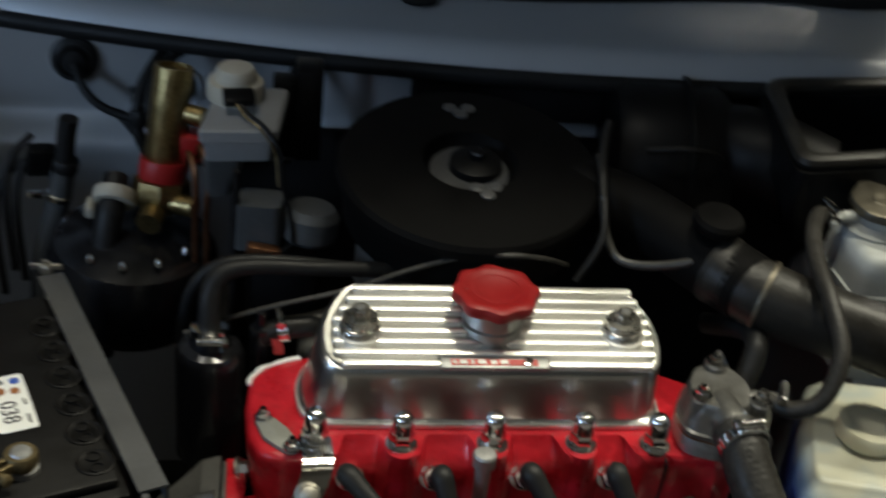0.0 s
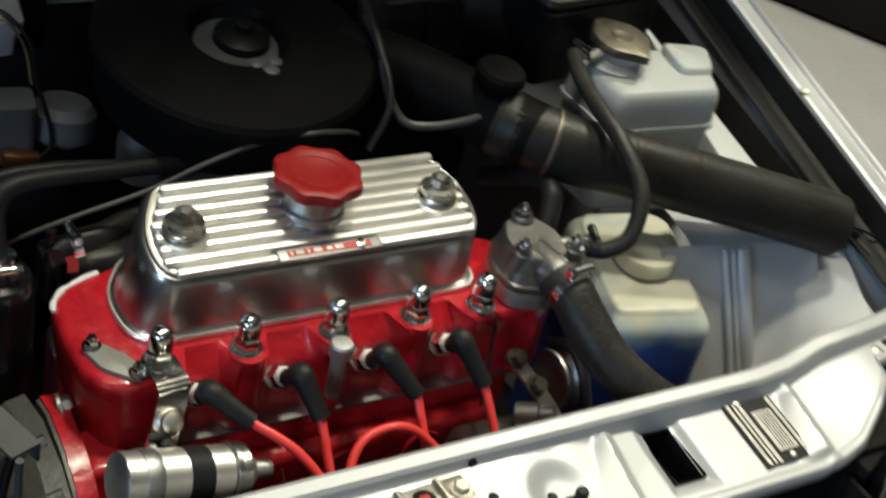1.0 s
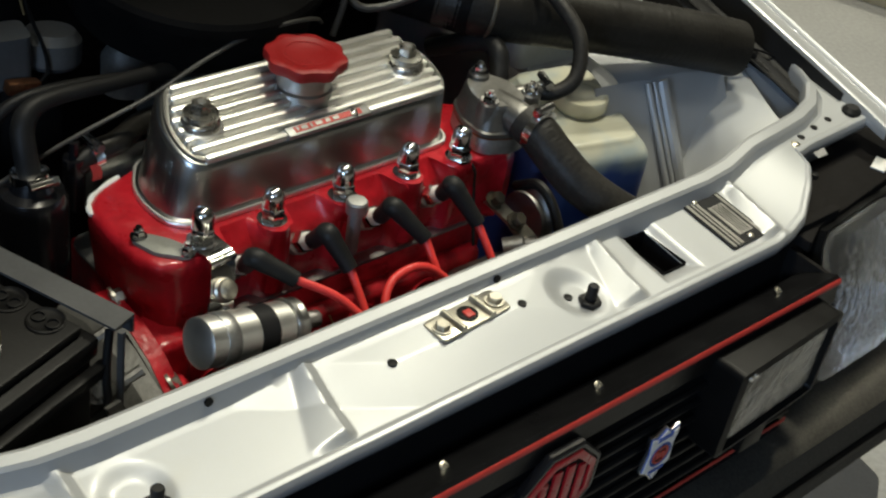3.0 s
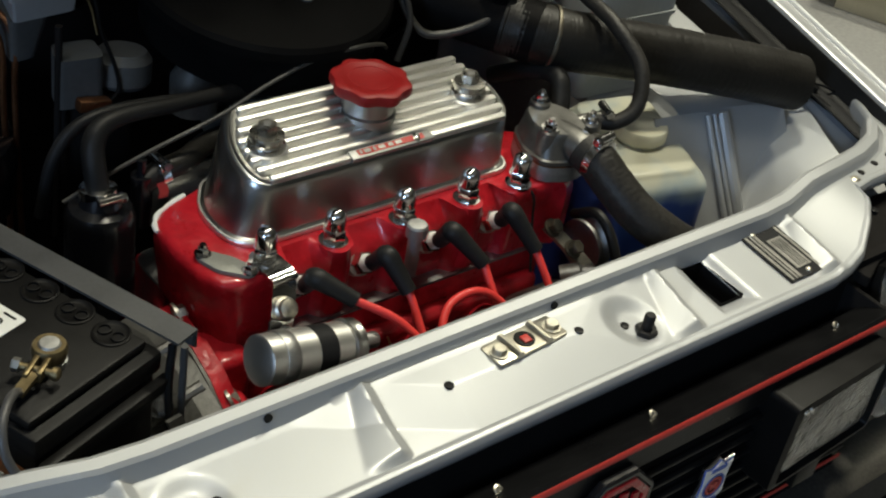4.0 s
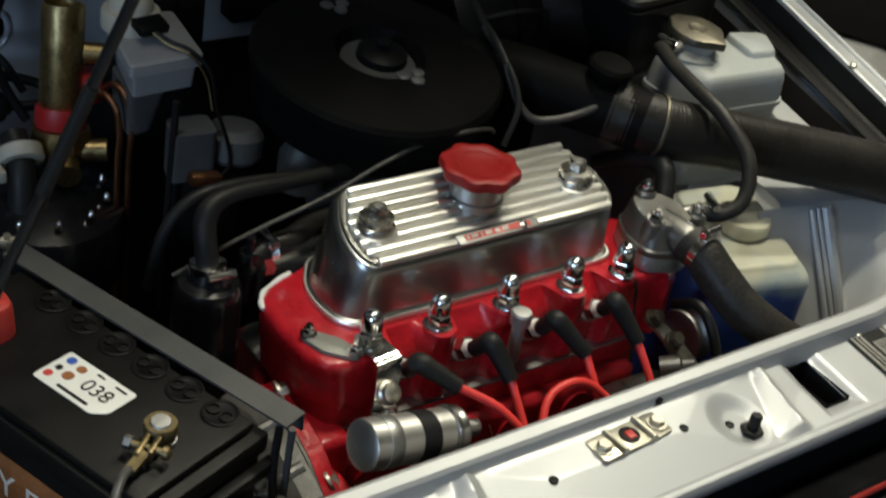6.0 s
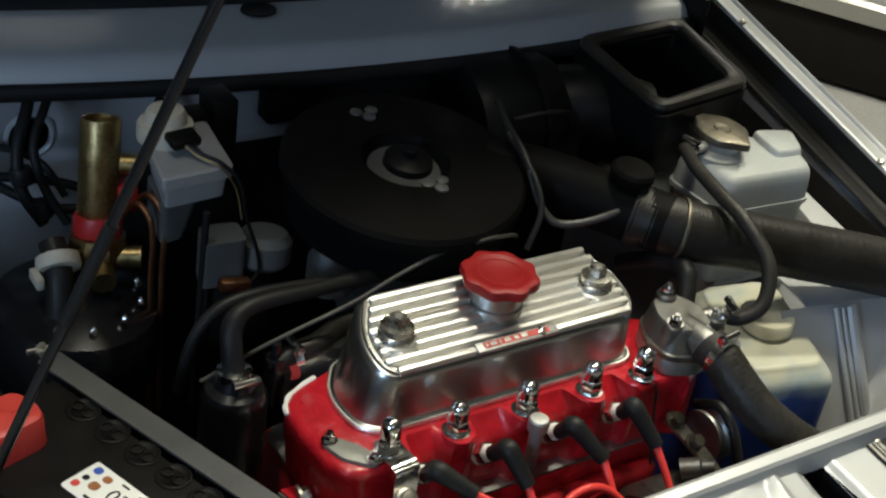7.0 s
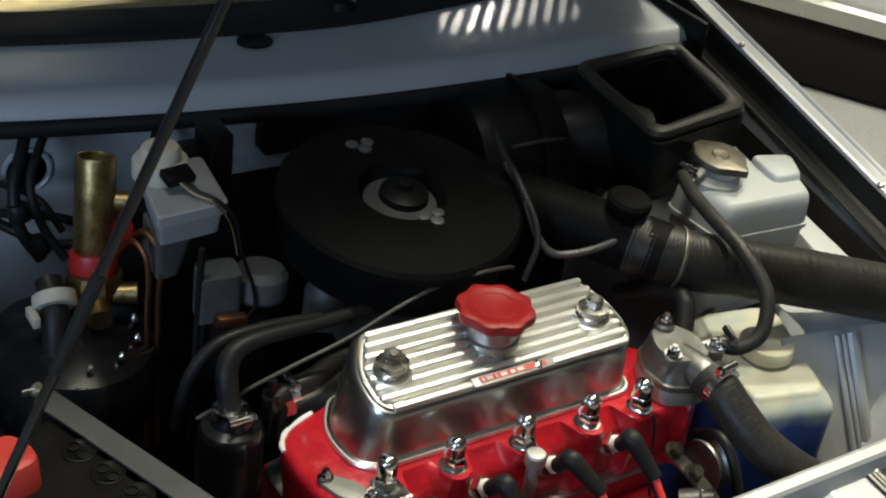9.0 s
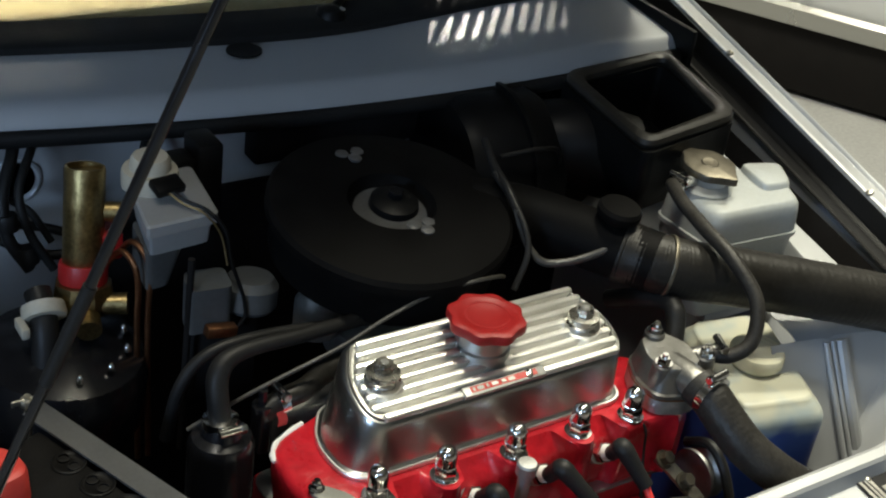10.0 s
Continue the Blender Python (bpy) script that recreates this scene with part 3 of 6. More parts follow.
part("spindle_cap", lathe([(0.021, 0), (0.021, 0.012), (0.015, 0.022), (0.004, 0.026)], (0.117, 0.592, 0.903), seg=24), BLACKP, WIPER)
part("arm", tube([(0.117, 0.592, 0.918), (0.16, 0.625, 0.932), (0.24, 0.672, 0.945), (0.42, 0.72, 0.957)], 0.006, 10), BLACKP, WIPER)
part("nut", hexagon((0.128, 0.585, 0.922), (0.2, -0.2, 1), 0.008, 0.005), CHROME, WIPER)
SCREEN = holder("windscreen", (0, 0.75, 0.95), "sloping laminated windscreen with a black rubber surround", "window", kind="structure")


def screen_foot(x):
    return lip(x) + 0.095 + 0.03 * ease(0.05, 0.4, x)


part("surround", sheet(lambda x, v: (x, screen_foot(x) + (0.0, 0.001, 0.006, 0.030, 0.052, 0.058)[int(v)], (0.900, 0.911, 0.915, 0.919, 0.922, 0.915)[int(v)]), steps(-0.66, 0.56, 40), list(range(6)), 0.002), RUBBER, SCREEN)
pane = part("pane", sheet(lambda x, v: (x, screen_foot(x) + 0.055 + v * 0.48, 0.918 + v * 0.42), steps(-0.66, 0.56, 24), steps(0, 1, 4), 0.005), GLASS, SCREEN)
pane.visible_shadow = False
thing("dashboard", sheet(lambda x, v: (x, 0.70 + v * 0.5, 0.90 - 0.02 * v), steps(-0.62, 0.58, 4), steps(0, 1, 3), 0.02), DASH, "tan dashboard top behind the windscreen", "dashboard")
thing("cabin_back", box(-0.7, 0.7, 1.6, 1.62, 0.3, 1.4), DASH, "tan cabin trim behind the windscreen", "trim", kind="structure")

# ---- raised bonnet and its stay ----
BONNET = holder("bonnet", (0, 0.70, 0.94), "raised silver bonnet with slotted air vents near its hinges", "bonnet")


def bon(x0, x1, y0, y1, z0=0.0, z1=0.014, bevel=0.002):
    return moved(box(x0, x1, -y1, -y0, z0, z1, bevel), pose(0, 0.705, 0.945, -62))


for x0, x1, y0, y1 in ((-0.64, 0.66, 0.0695, 0.16), (-0.72, 0.72, 0.1605, 0.95), (-0.1355, 0.66, 0.008, 0.030), (-0.64, -0.136, 0.004, 0.0175), (-0.64, -0.36, 0.018, 0.046), (-0.64, -0.136, 0.0465, 0.069), (-0.1355, 0.345, 0.0305, 0.069), (0.559, 0.66, 0.0305, 0.069)):
    part("panel", bon(x0, x1, y0, y1), SILVER, BONNET)
part("underside_lining", bon(-0.64, 0.64, 0.17, 0.93, -0.006, -0.0005), BLACKMATT, BONNET, "black felt lining under the bonnet")
for base, middle, half, turn in ((-0.36, 0.0320, 0.0175, 26), (0.340, 0.0498, 0.0235, -26)):
    for k in range(11):
        part("slat", moved(box(-0.0046, 0.0046, -half, half, 0.001, 0.005, 0.001), pose(0, 0.705, 0.945, -62) @ pose(base + 0.0005 + k * 0.0224, -middle, 0, 0, 0, turn)), SILVER, BONNET)
STAY = holder("bonnet_stay", (-0.495, 0.013, 0.78), "thin black steel stay rod propping the bonnet", "stay rod")
part("rod", tube([(-0.562, 0.046, 0.58), (-0.470, 0.011, 0.845), (-0.336, -0.040, 1.228), (-0.262, -0.068, 1.44), (-0.25, -0.03, 1.50), (-0.25, 0.348, 1.60)], 0.0042, 12, smooth=False), BLACKGLOSS, STAY)
part("rubber_grip", tube([(-0.4325, -0.0033, 0.952), (-0.4047, -0.0139, 1.0315)], 0.0052, 12, smooth=False), RUBBER, STAY)
part("clip", moved(box(-0.012, 0.012, -0.008, 0.008, -0.01, 0.01, 0.002), pose(-0.562, 0.046, 0.585)), BLACKP, STAY)

# ---- engine ----
ENGINE = holder("engine", (0, 0.05, 0.6), "red-painted four-cylinder engine with a polished alloy rocker cover", "engine")


def head_outline(z):
    """The head's plan at a height: scalloped at the plugs, with a bulged end."""
    s = (0.728 - z) / 0.075
    pts = []
    n = 120
    for i in range(n + 1):
        x = -0.165 + 0.355 * i / n
        y = 0.016 - 0.017 * ease(0.0, 0.35, s) + 0.004 * s
        if x < -0.141:
            y = -0.012 + 0.004 * s
        for px in (-0.141, -0.068, 0.010, 0.087, 0.152, 0.180):
            y += (-0.012 + 0.004 * s - y) * (1 - ease(0.010, 0.021, abs(x - px)))
        pts.append((x, y))
    pts += [(0.205, -0.016), (0.222, -0.008), (0.234, 0.01), (0.240, 0.04), (0.232, 0.075), (0.210, 0.092), (0.187, 0.105), (0.172, 0.132)]
    pts += [(0.1, 0.138), (-0.1, 0.138), (-0.130, 0.134), (-0.146, 0.127)]
    c = 0.010 * s
    pts += [(-0.170, 0.119), (-0.187 + c * 0.6, 0.110), (-0.198 + c, 0.096), (-0.201 + c, 0.060), (-0.199 + c, 0.018), (-0.190 + c, -0.004), (-0.177 + c * 0.5, -0.011)]
    return pts


# the rocker cover's finned top slopes up to the back
LEAN = pose(0, 0.004, 0.7288, 17) @ pose(0, -0.004, -0.7288)


def lpart(name, bm, mat, parent, label="", smooth=35):
    return part(name, moved(bm, LEAN), mat, parent, label, smooth)


rings = []
for z, inset in ((0.652, 0.004), (0.656, 0.0), (0.670, 0.0), (0.685, 0.0), (0.700, 0.0), (0.712, 0.0), (0.718, 0.001), (0.7240, 0.0025), (0.7272, 0.006), (0.7285, 0.010)):
    o = head_outline(z)
    cx, cy = 0.017, 0.075
    rings.append([(x + (cx - x) * inset / 0.2, y + (cy - y) * inset * 0.4 / 0.09, z) for x, y in o])
HEAD = part("cylinder_head", loft(rings), RED, ENGINE, smooth=40)
part("head_gasket", moved(slab([(-0.185, -0.010), (0.222, -0.010), (0.222, 0.155), (-0.185, 0.155)], 0.6495, 0.6525, 0.02, 4), Matrix()), ALLOYDULL, ENGINE)
part("block", joined(box(-0.180, 0.205, -0.002, 0.16, 0.28, 0.649, 0.006), box(-0.172, 0.19, -0.022, 0.0, 0.56, 0.622, 0.010, 3), box(-0.11, 0.12, -0.034, 0.0, 0.40, 0.58, 0.012, 3)), RED, ENGINE)
for x in (-0.135, -0.055, 0.03, 0.11):
    part("core_plug", lathe([(0.019, 0), (0.019, 0.003), (0.014, 0.001), (0.0, 0.0005)], (x, -0.0222, 0.592), (0, -1, 0), 24), RED, ENGINE)
for x in (-0.068, 0.010, 0.087):
    part("boss", loft([[(x + 0.014 * math.cos(a), 0.002 + 0.016 * math.sin(a), z) for a in steps(0, 2 * math.pi, 20)[:-1]] for z in (0.66, 0.7293)]), RED, HEAD)
# cracked pale sealant at the head's end
part("sealant", tube([(-0.196, 0.090, 0.7235), (-0.191, 0.103, 0.7245), (-0.178, 0.114, 0.7260), (-0.150, 0.1245, 0.7275)], 0.0026, 8, radius=lambda u: 0.7 + 0.5 * abs(math.sin(9 * u))), LABEL, HEAD, "pale dried sealant along the edge")

# rocker cover with cast fins
def cover_plan(g, r):
    f, e, q = 0.0475 - g, g * 1.0, g * 0.3
    return outline([(-0.133 - e, f), (0.157 + q, f), (0.1595 + q, 0.098), (0.136 + q, 0.138 + g * 0.5), (-0.115 - e, 0.138 + g * 0.5), (-0.1375 - e, 0.096)], [r, r, 0.03, 0.010, 0.012, 0.03], 7)


def cover_foot(g):
    return outline([(-0.148 - g, 0.0295 - g), (0.160 + g, 0.0295 - g), (0.164 + g, 0.092), (0.149 + g, 0.130 + g), (-0.124 - g, 0.130 + g), (-0.153 - g, 0.090)], [0.046, 0.024, 0.03, 0.012, 0.014, 0.03], 7)


def cover_ring(k, g, r, z, foot=0.7352):
    """A ring of the cover's wall: k = 0 at the level foot, 1 in the sloping top."""
    top = [LEAN @ Vector((p.x, p.y, z)) for p in cover_plan(g, r)]
    low = [Vector((p.x, p.y, foot)) for p in cover_foot(0.0)]
    return [p.lerp(q, k) for p, q in zip(low, top)]


COVER = part("rocker_cover", loft([[(p.x, p.y, z) for p in cover_foot(g)] for z, g in ((0.7290, 0.003), (0.7330, 0.0035), (0.7345, 0.002))] + [cover_ring(0.0, 0, 0.026, 0.77), cover_ring(0.25, 0.003, 0.028, 0.7690), cover_ring(0.6, 0.0032, 0.028, 0.7690), cover_ring(1, 0.0035, 0.028, 0.7690), cover_ring(1, 0.0018, 0.025, 0.7725), cover_ring(1, 0.0, 0.023, 0.7745), cover_ring(1, -0.003, 0.022, 0.7755), cover_ring(1, -0.0075, 0.020, 0.7755), cover_ring(1, -0.0085, 0.020, 0.7700)]), ALLOY, ENGINE, smooth=30)
part("base_flange", loft([[(p.x, p.y, z) for p in cover_foot(g)] for z, g in ((0.7287, 0.0045), (0.7322, 0.0050), (0.7338, 0.0042), (0.7341, 0.0))]), FINTOP, COVER)
# near-black floor that stands for the shade between the polished fins
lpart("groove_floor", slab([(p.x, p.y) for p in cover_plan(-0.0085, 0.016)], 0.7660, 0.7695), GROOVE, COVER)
FINS = 8
for k in range(FINS):
    y = 0.0528 + k * 0.01145
    # the ends meet the rim; the cover's cut corners
    cut = max(0.0, y - 0.098) * 0.52 + max(0.0, 0.060 - y) * 0.6
    spans = [(-0.127 + cut, 0.1525 - cut * 0.6)]
    if k == 0:
        spans = [(-0.120, -0.036), (0.056, 0.148)]
    for a, b in spans:
        w = 0.0036
        fin = loft([[(p.x, p.y, z) for p in outline([(a + i, y - w + i), (b - i, y - w + i), (b - i, y + w - i), (a + i, y + w - i)], 0.0033 - i * 0.5, 4)] for z, i in ((0.7690, -0.0006), (0.7795, 0.0), (0.7803, 0.0006), (0.7806, 0.0013))])
        lpart("fin", fin, FINTOP, COVER)
orim, irim = cover_plan(-0.0018, 0.023), cover_plan(-0.0048, 0.019)
lpart("fin_rim", loft([[(p.x, p.y, 0.7750) for p in orim], [(p.x, p.y, 0.7772) for p in orim], [(p.x * 0.996, p.y, 0.7782) for p in orim], [(p.x, p.y, 0.7780) for p in irim], [(p.x, p.y, 0.7745) for p in irim]], cap=False), ALLOY, COVER)
lpart("badge_frame", box(-0.036, 0.056, 0.0475, 0.0580, 0.7755, 0.7808, 0.0008), ALLOYDULL, COVER)
lpart("badge_field", box(-0.028, 0.0465, 0.0500, 0.0562, 0.7806, 0.7814), REDPRINT, COVER, "red enamel badge strip")
for a, b in ((-0.026, -0.0235), (-0.021, -0.014), (-0.011, -0.0085), (-0.005, 0.002), (0.006, 0.011), (0.014, 0.021)):
    lpart("badge_bar", box(a, b, 0.0512, 0.0550, 0.7814, 0.7818), ALLOYDULL, COVER)
lpart("badge_slash", moved(box(-0.0035, 0.0035, -0.0042, 0.0042, 0.0, 0.0012, 0.0004), pose(0.038, 0.0531, 0.7812, 0, 0, -25)), CHROME, COVER)
for x in (-0.104, 0.126):
    B = part("cover_bolt", hexagon((x, 0.070, 0.8150), (0, 0, 1), 0.0160, 0.0090), PLATED, COVER)
    part("spacer", lathe([(0.0180, 0), (0.0180, 0.0060), (0.0170, 0.0075), (0.0150, 0.0085), (0.0150, 0.0115), (0.0160, 0.0120), (0.0155, 0.0150), (0.010, 0.0160)], (x, 0.070, 0.7990), seg=28), PLATED, B)
    part("boss", lathe([(0.0205, -0.012), (0.0205, 0.0), (0.0190, 0.0012)], (x, 0.070, 0.7995), seg=28), FINTOP, B)
    part("bolt_mark", lathe([(0.0045, 0), (0.0040, 0.0006)], (x, 0.070, 0.8238), seg=12), ALLOYDULL, B)
part("filler_neck", lathe([(0.0275, 0.790), (0.0270, 0.806), (0.0250, 0.808), (0.0245, 0.828)], (0.0117, 0.0797, 0), seg=40), ALLOY, COVER)
lobe = lambda a, k: 1 + (0.050 * math.cos(8 * a) if k > 0 else 0.02 * math.cos(8 * a))
CAP = part("filler_cap", lathe([(0.030, 0.8270), (0.0352, 0.8275), (0.0368, 0.8300), (0.0368, 0.8350), (0.0360, 0.8378), (0.033, 0.8390), (0.0275, 0.8393), (0.0262, 0.8383), (0.0005, 0.8379)], (0.0117, 0.0797, 0), seg=96, lobes=lambda a, k: lobe(a, k) if k < 6 else 1), REDCAP, COVER, "lobed red plastic oil filler cap", 50)
part("cap_ring", lathe([(0.0215, 0.0), (0.0215, 0.0008), (0.0195, 0.0008), (0.0195, 0.0)], (0.0117, 0.0797, 0.8377), seg=40), REDCAP, CAP)

# domed head nuts
for x, y, z in ((-0.141, 0.0035, 0.733), (-0.068, 0.0045, 0.7288), (0.010, 0.0045, 0.7288), (0.087, 0.0045, 0.7288), (0.152, 0.003, 0.7288)):
    nut = part("dome_nut", hexagon((x, y, z + 0.0025), (0, 0, 1), 0.0190, 0.0140), CHROME, ENGINE)
    part("dome", lathe([(0.0096, 0.0), (0.0096, 0.0090), (0.0086, 0.0145), (0.0055, 0.0178), (0.001, 0.0190)], (x, y, z + 0.0162), seg=24), CHROME, nut)
    part("washer", lathe([(0.0135, 0), (0.0135, 0.0022), (0.0105, 0.0027)], (x, y, z), seg=28), CHROME, nut)

# blanking plate with two bolts
bp = [(-0.1905, 0.0330), (-0.1865, 0.0410), (-0.1785, 0.0400), (-0.1620, 0.0210), (-0.1525, 0.0000), (-0.1555, -0.0085), (-0.1640, -0.0085), (-0.1835, 0.0100)]
BLANK = part("blanking_plate", slab(bp[::-1], 0.7288, 0.7328, 0.005, 4, 0.0008), PLATE_GREY, ENGINE)
for x, y in ((-0.1835, 0.0345), (-0.1595, -0.0035)):
    part("bolt", joined(hexagon((x, y, 0.7335), (0, 0, 1), 0.0095, 0.0065), lathe([(0.0075, 0), (0.0075, 0.0014)], (x, y, 0.7326), seg=20), lathe([(0.0032, 0), (0.003, 0.0035)], (x, y, 0.7398), seg=10)), CHROME, BLANK)

# lifting bracket and strap at the front corner
BRK = part("bracket", strap([(-0.140, 0.004, 0.7335), (-0.139, -0.010, 0.7335), (-0.138, -0.019, 0.7325), (-0.139, -0.025, 0.7275), (-0.144, -0.034, 0.714), (-0.151, -0.043, 0.702), (-0.155, -0.049, 0.690)], 0.026, 0.0025, (1, 0.1, 0), 4), CHROME, ENGINE, "bright plated bracket strip")
part("bracket_fold", cyl((-0.152, -0.0245, 0.7305), (-0.126, -0.0225, 0.7305), 0.0042, 14), CHROME, BRK)
part("sender", lathe([(0.011, 0), (0.011, 0.004), (0.009, 0.006), (0.0085, 0.010), (0.004, 0.012)], (-0.146, -0.038, 0.711), (0.05, -0.8, 0.6), 24), ZINC, BRK)
for x in (-0.161, -0.148):
    part("bolt", hexagon((x, -0.047, 0.695), (0, -0.8, 0.6), 0.008, 0.005), CHROME, BRK)
# stud bracket by the third nut
STUD = part("stud_bracket", strap([(0.009, 0.001, 0.7345), (0.006, -0.012, 0.7395), (0.001, -0.024, 0.7425), (-0.002, -0.030, 0.7425)], 0.013, 0.0022, (1, 0.2, 0), 4), CHROME, ENGINE)
part("stud", lathe([(0.0060, -0.050), (0.0065, -0.008), (0.0095, -0.006), (0.0100, 0.0), (0.0100, 0.005), (0.0085, 0.007), (0.003, 0.0075)], (-0.003, -0.031, 0.7440), seg=20), ALLOYDULL, STUD)

# plugs, boots and leads
PLUGS = [(-0.110, 0.0), (-0.038, 0.0), (0.040, 0.0), (0.117, 0.0)]
ELBOW = [(-0.116, -0.037, 0.734), (-0.038, -0.036, 0.732), (0.036, -0.036, 0.735), (0.109, -0.036, 0.735)]
ENDS = [(-0.089, -0.063, 0.717), (-0.028, -0.062, 0.704), (0.059, -0.062, 0.706), (0.126, -0.062, 0.700)]
LEADS = [[(-0.060, -0.090, 0.703), (-0.035, -0.122, 0.672), (-0.02, -0.130, 0.645)], [(-0.028, -0.092, 0.672), (-0.027, -0.115, 0.652), (-0.02, -0.130, 0.63)],
         [(0.058, -0.092, 0.676), (0.058, -0.115, 0.65), (0.05, -0.130, 0.61)], [(0.128, -0.090, 0.670), (0.126, -0.112, 0.643), (0.10, -0.128, 0.60)]]
for (px, py), el, en, ld in zip(PLUGS, ELBOW, ENDS, LEADS):
    ax = Vector((0.0, -0.82, 0.57))
    base = Vector((px, -0.002, 0.699))
    plug = part("spark_plug", hexagon(base, tuple(ax), 0.0195, 0.011), CHROME, ENGINE)
    part("thread_ring", lathe([(0.0125, -0.010), (0.0125, -0.001), (0.0105, 0.0)], base, tuple(ax), 20), ZINC, plug)
    part("insulator", lathe([(0.0085, 0.0108), (0.0078, 0.018), (0.006, 0.022)], base, tuple(ax), 20), LABEL, plug)
    st = base + ax * 0.0195
    E_, N_ = Vector(el), Vector(en)
    m1 = st.lerp(E_, 0.7)
    m2 = E_.lerp(N_, 0.30)
    part("boot", tube([st, m1, E_.lerp((m1 + m2) / 2, 0.25), m2, N_], 0.0087, 18, 8, radius=lambda u: 0.92 + 0.16 * ease(0.1, 0.4, u) - 0.22 * ease(0.6, 1.0, u)), RUBBER, plug, "black rubber plug boot")
    part("lead", tube([E_.lerp(N_, 0.9), N_, *ld], 0.0039, 12), LEAD, plug, "red silicone ignition lead")
part("king_lead", tube([(-0.03, -0.125, 0.66), (-0.012, -0.095, 0.690), (0.012, -0.085, 0.700), (0.045, -0.088, 0.695), (0.08, -0.11, 0.66)], 0.0039, 12), LEAD, ENGINE, "red silicone ignition lead")
DIST = part("distributor", lathe([(0.026, 0), (0.030, 0.004), (0.030, 0.035), (0.024, 0.042), (0.012, 0.046)], (0.035, -0.088, 0.60), (-0.1, -0.45, 0.9), 28), BLACKP, ENGINE, "black distributor cap")
for k in range(4):
    a = k * math.pi / 2
    part("tower", lathe([(0.007, 0), (0.006, 0.014)], Vector((0.031, -0.106, 0.640)) + Vector((0.016 * math.cos(a), 0.014 * math.sin(a), 0.006 * math.sin(a))), (-0.1, -0.45, 0.9), 12), BLACKP, DIST)
part("retaining_wire", tube([(-0.075, -0.095, 0.695), (-0.07, -0.105, 0.675), (-0.06, -0.11, 0.665), (-0.05, -0.10, 0.668)], 0.0011, 6), COPPER, ENGINE)

# ignition coil with its clamp
COIL = holder("ignition_coil", (-0.15, -0.1, 0.70), "silver canister ignition coil with a dark label band", "coil")
ca, cd = Vector((-0.203, -0.087, 0.7140)), Vector((0.110, 0.002, -0.0245)).normalized()
part("canister", lathe([(0.0185, 0.0), (0.0215, 0.0018), (0.0215, 0.086), (0.0200, 0.087)], ca, tuple(cd), 36), FINTOP, COIL)
part("label_band", lathe([(0.0218, 0), (0.0218, 0.019)], ca + cd * 0.050, tuple(cd), 36), INK, COIL, "black printed band")
part("crimp", lathe([(0.0205, 0), (0.0235, 0.001), (0.0235, 0.005), (0.0215, 0.0065), (0.0225, 0.009), (0.0225, 0.013), (0.017, 0.015)], ca + cd * 0.087, tuple(cd), 36), ALLOY, COIL)
part("tower", lathe([(0.017, 0), (0.011, 0.008), (0.0075, 0.010), (0.0075, 0.024), (0.006, 0.025)], ca + cd * 0.102, tuple(cd), 24), ALLOYDULL, COIL)
part("clamp", lathe([(0.0222, 0), (0.0226, 0.0006), (0.0226, 0.012), (0.0222, 0.0126)], ca + cd * 0.016, tuple(cd), 36), ALLOYDULL, COIL)
part("clamp_foot", strap([tuple(ca + cd * 0.022 + Vector((0, 0.022, 0))), (-0.170, -0.05, 0.69), (-0.160, -0.025, 0.665)], 0.012, 0.002, (1, 0, 0)), ALLOYDULL, COIL)

# flange and alloy transfer casing at the engine's end
GEAR = holder("clutch_housing", (-0.24, 0.0, 0.6), "cast aluminium clutch housing bolted to a red flange", "housing")
fl = [(0.064, 0.640), (0.060, 0.664), (0.035, 0.672), (-0.005, 0.670), (-0.035, 0.660), (-0.065, 0.640), (-0.085, 0.60), (-0.09, 0.40), (0.064, 0.40), (0.064, 0.60)]
part("flange", loft([[(x, y, z) for y, z in fl] for x in (-0.213, -0.2115, -0.199, -0.1975)]), RED, GEAR)
part("flange_edge", loft([[(x, y * 1.0 - 0.002, z - 0.001) for y, z in fl] for x in (-0.2165, -0.2135)]), CASTDARK, GEAR)
for y, z in ((0.040, 0.668), (-0.050, 0.640)):
    part("flange_bolt", joined(hexagon((-0.205, y, z), (1, -0.1, 0.35), 0.013, 0.012), lathe([(0.012, 0), (0.012, 0.003)], (-0.203, y, z), (1, -0.1, 0.35), 20)), ZINC, GEAR)
part("red_web", joined(box(-0.200, -0.165, -0.03, 0.02, 0.56, 0.662, 0.008, 3), box(-0.198, -0.175, -0.075, 0.03, 0.50, 0.628, 0.008, 3)), RED, GEAR)
cs = []
for x, s in ((-0.219, 1.0), (-0.235, 0.98), (-0.252, 0.90), (-0.275, 0.80), (-0.295, 0.62), (-0.305, 0.35)):
    cs.append([(x, 0.01 + (y - 0.01) * s, 0.46 + (z - 0.46) * s) for y, z in ((-0.10, 0.46), (-0.095, 0.60), (-0.070, 0.650), (-0.02, 0.668), (0.03, 0.668), (0.08, 0.650), (0.10, 0.58), (0.10, 0.46))])
part("casing", loft(cs), CASTDARK, GEAR, smooth=28)
for y0, z0, y1, z1 in ((-0.085, 0.625, -0.06, 0.60), (-0.04, 0.652, -0.025, 0.615), (0.01, 0.660, 0.012, 0.62)):
    part("rib", tube([(-0.222, y0, z0 + 0.006), (-0.25, y0 * 0.95, z0 - 0.008), (-0.285, y1 * 0.9, z1 - 0.02)], 0.006, 10), CASTING, GEAR)
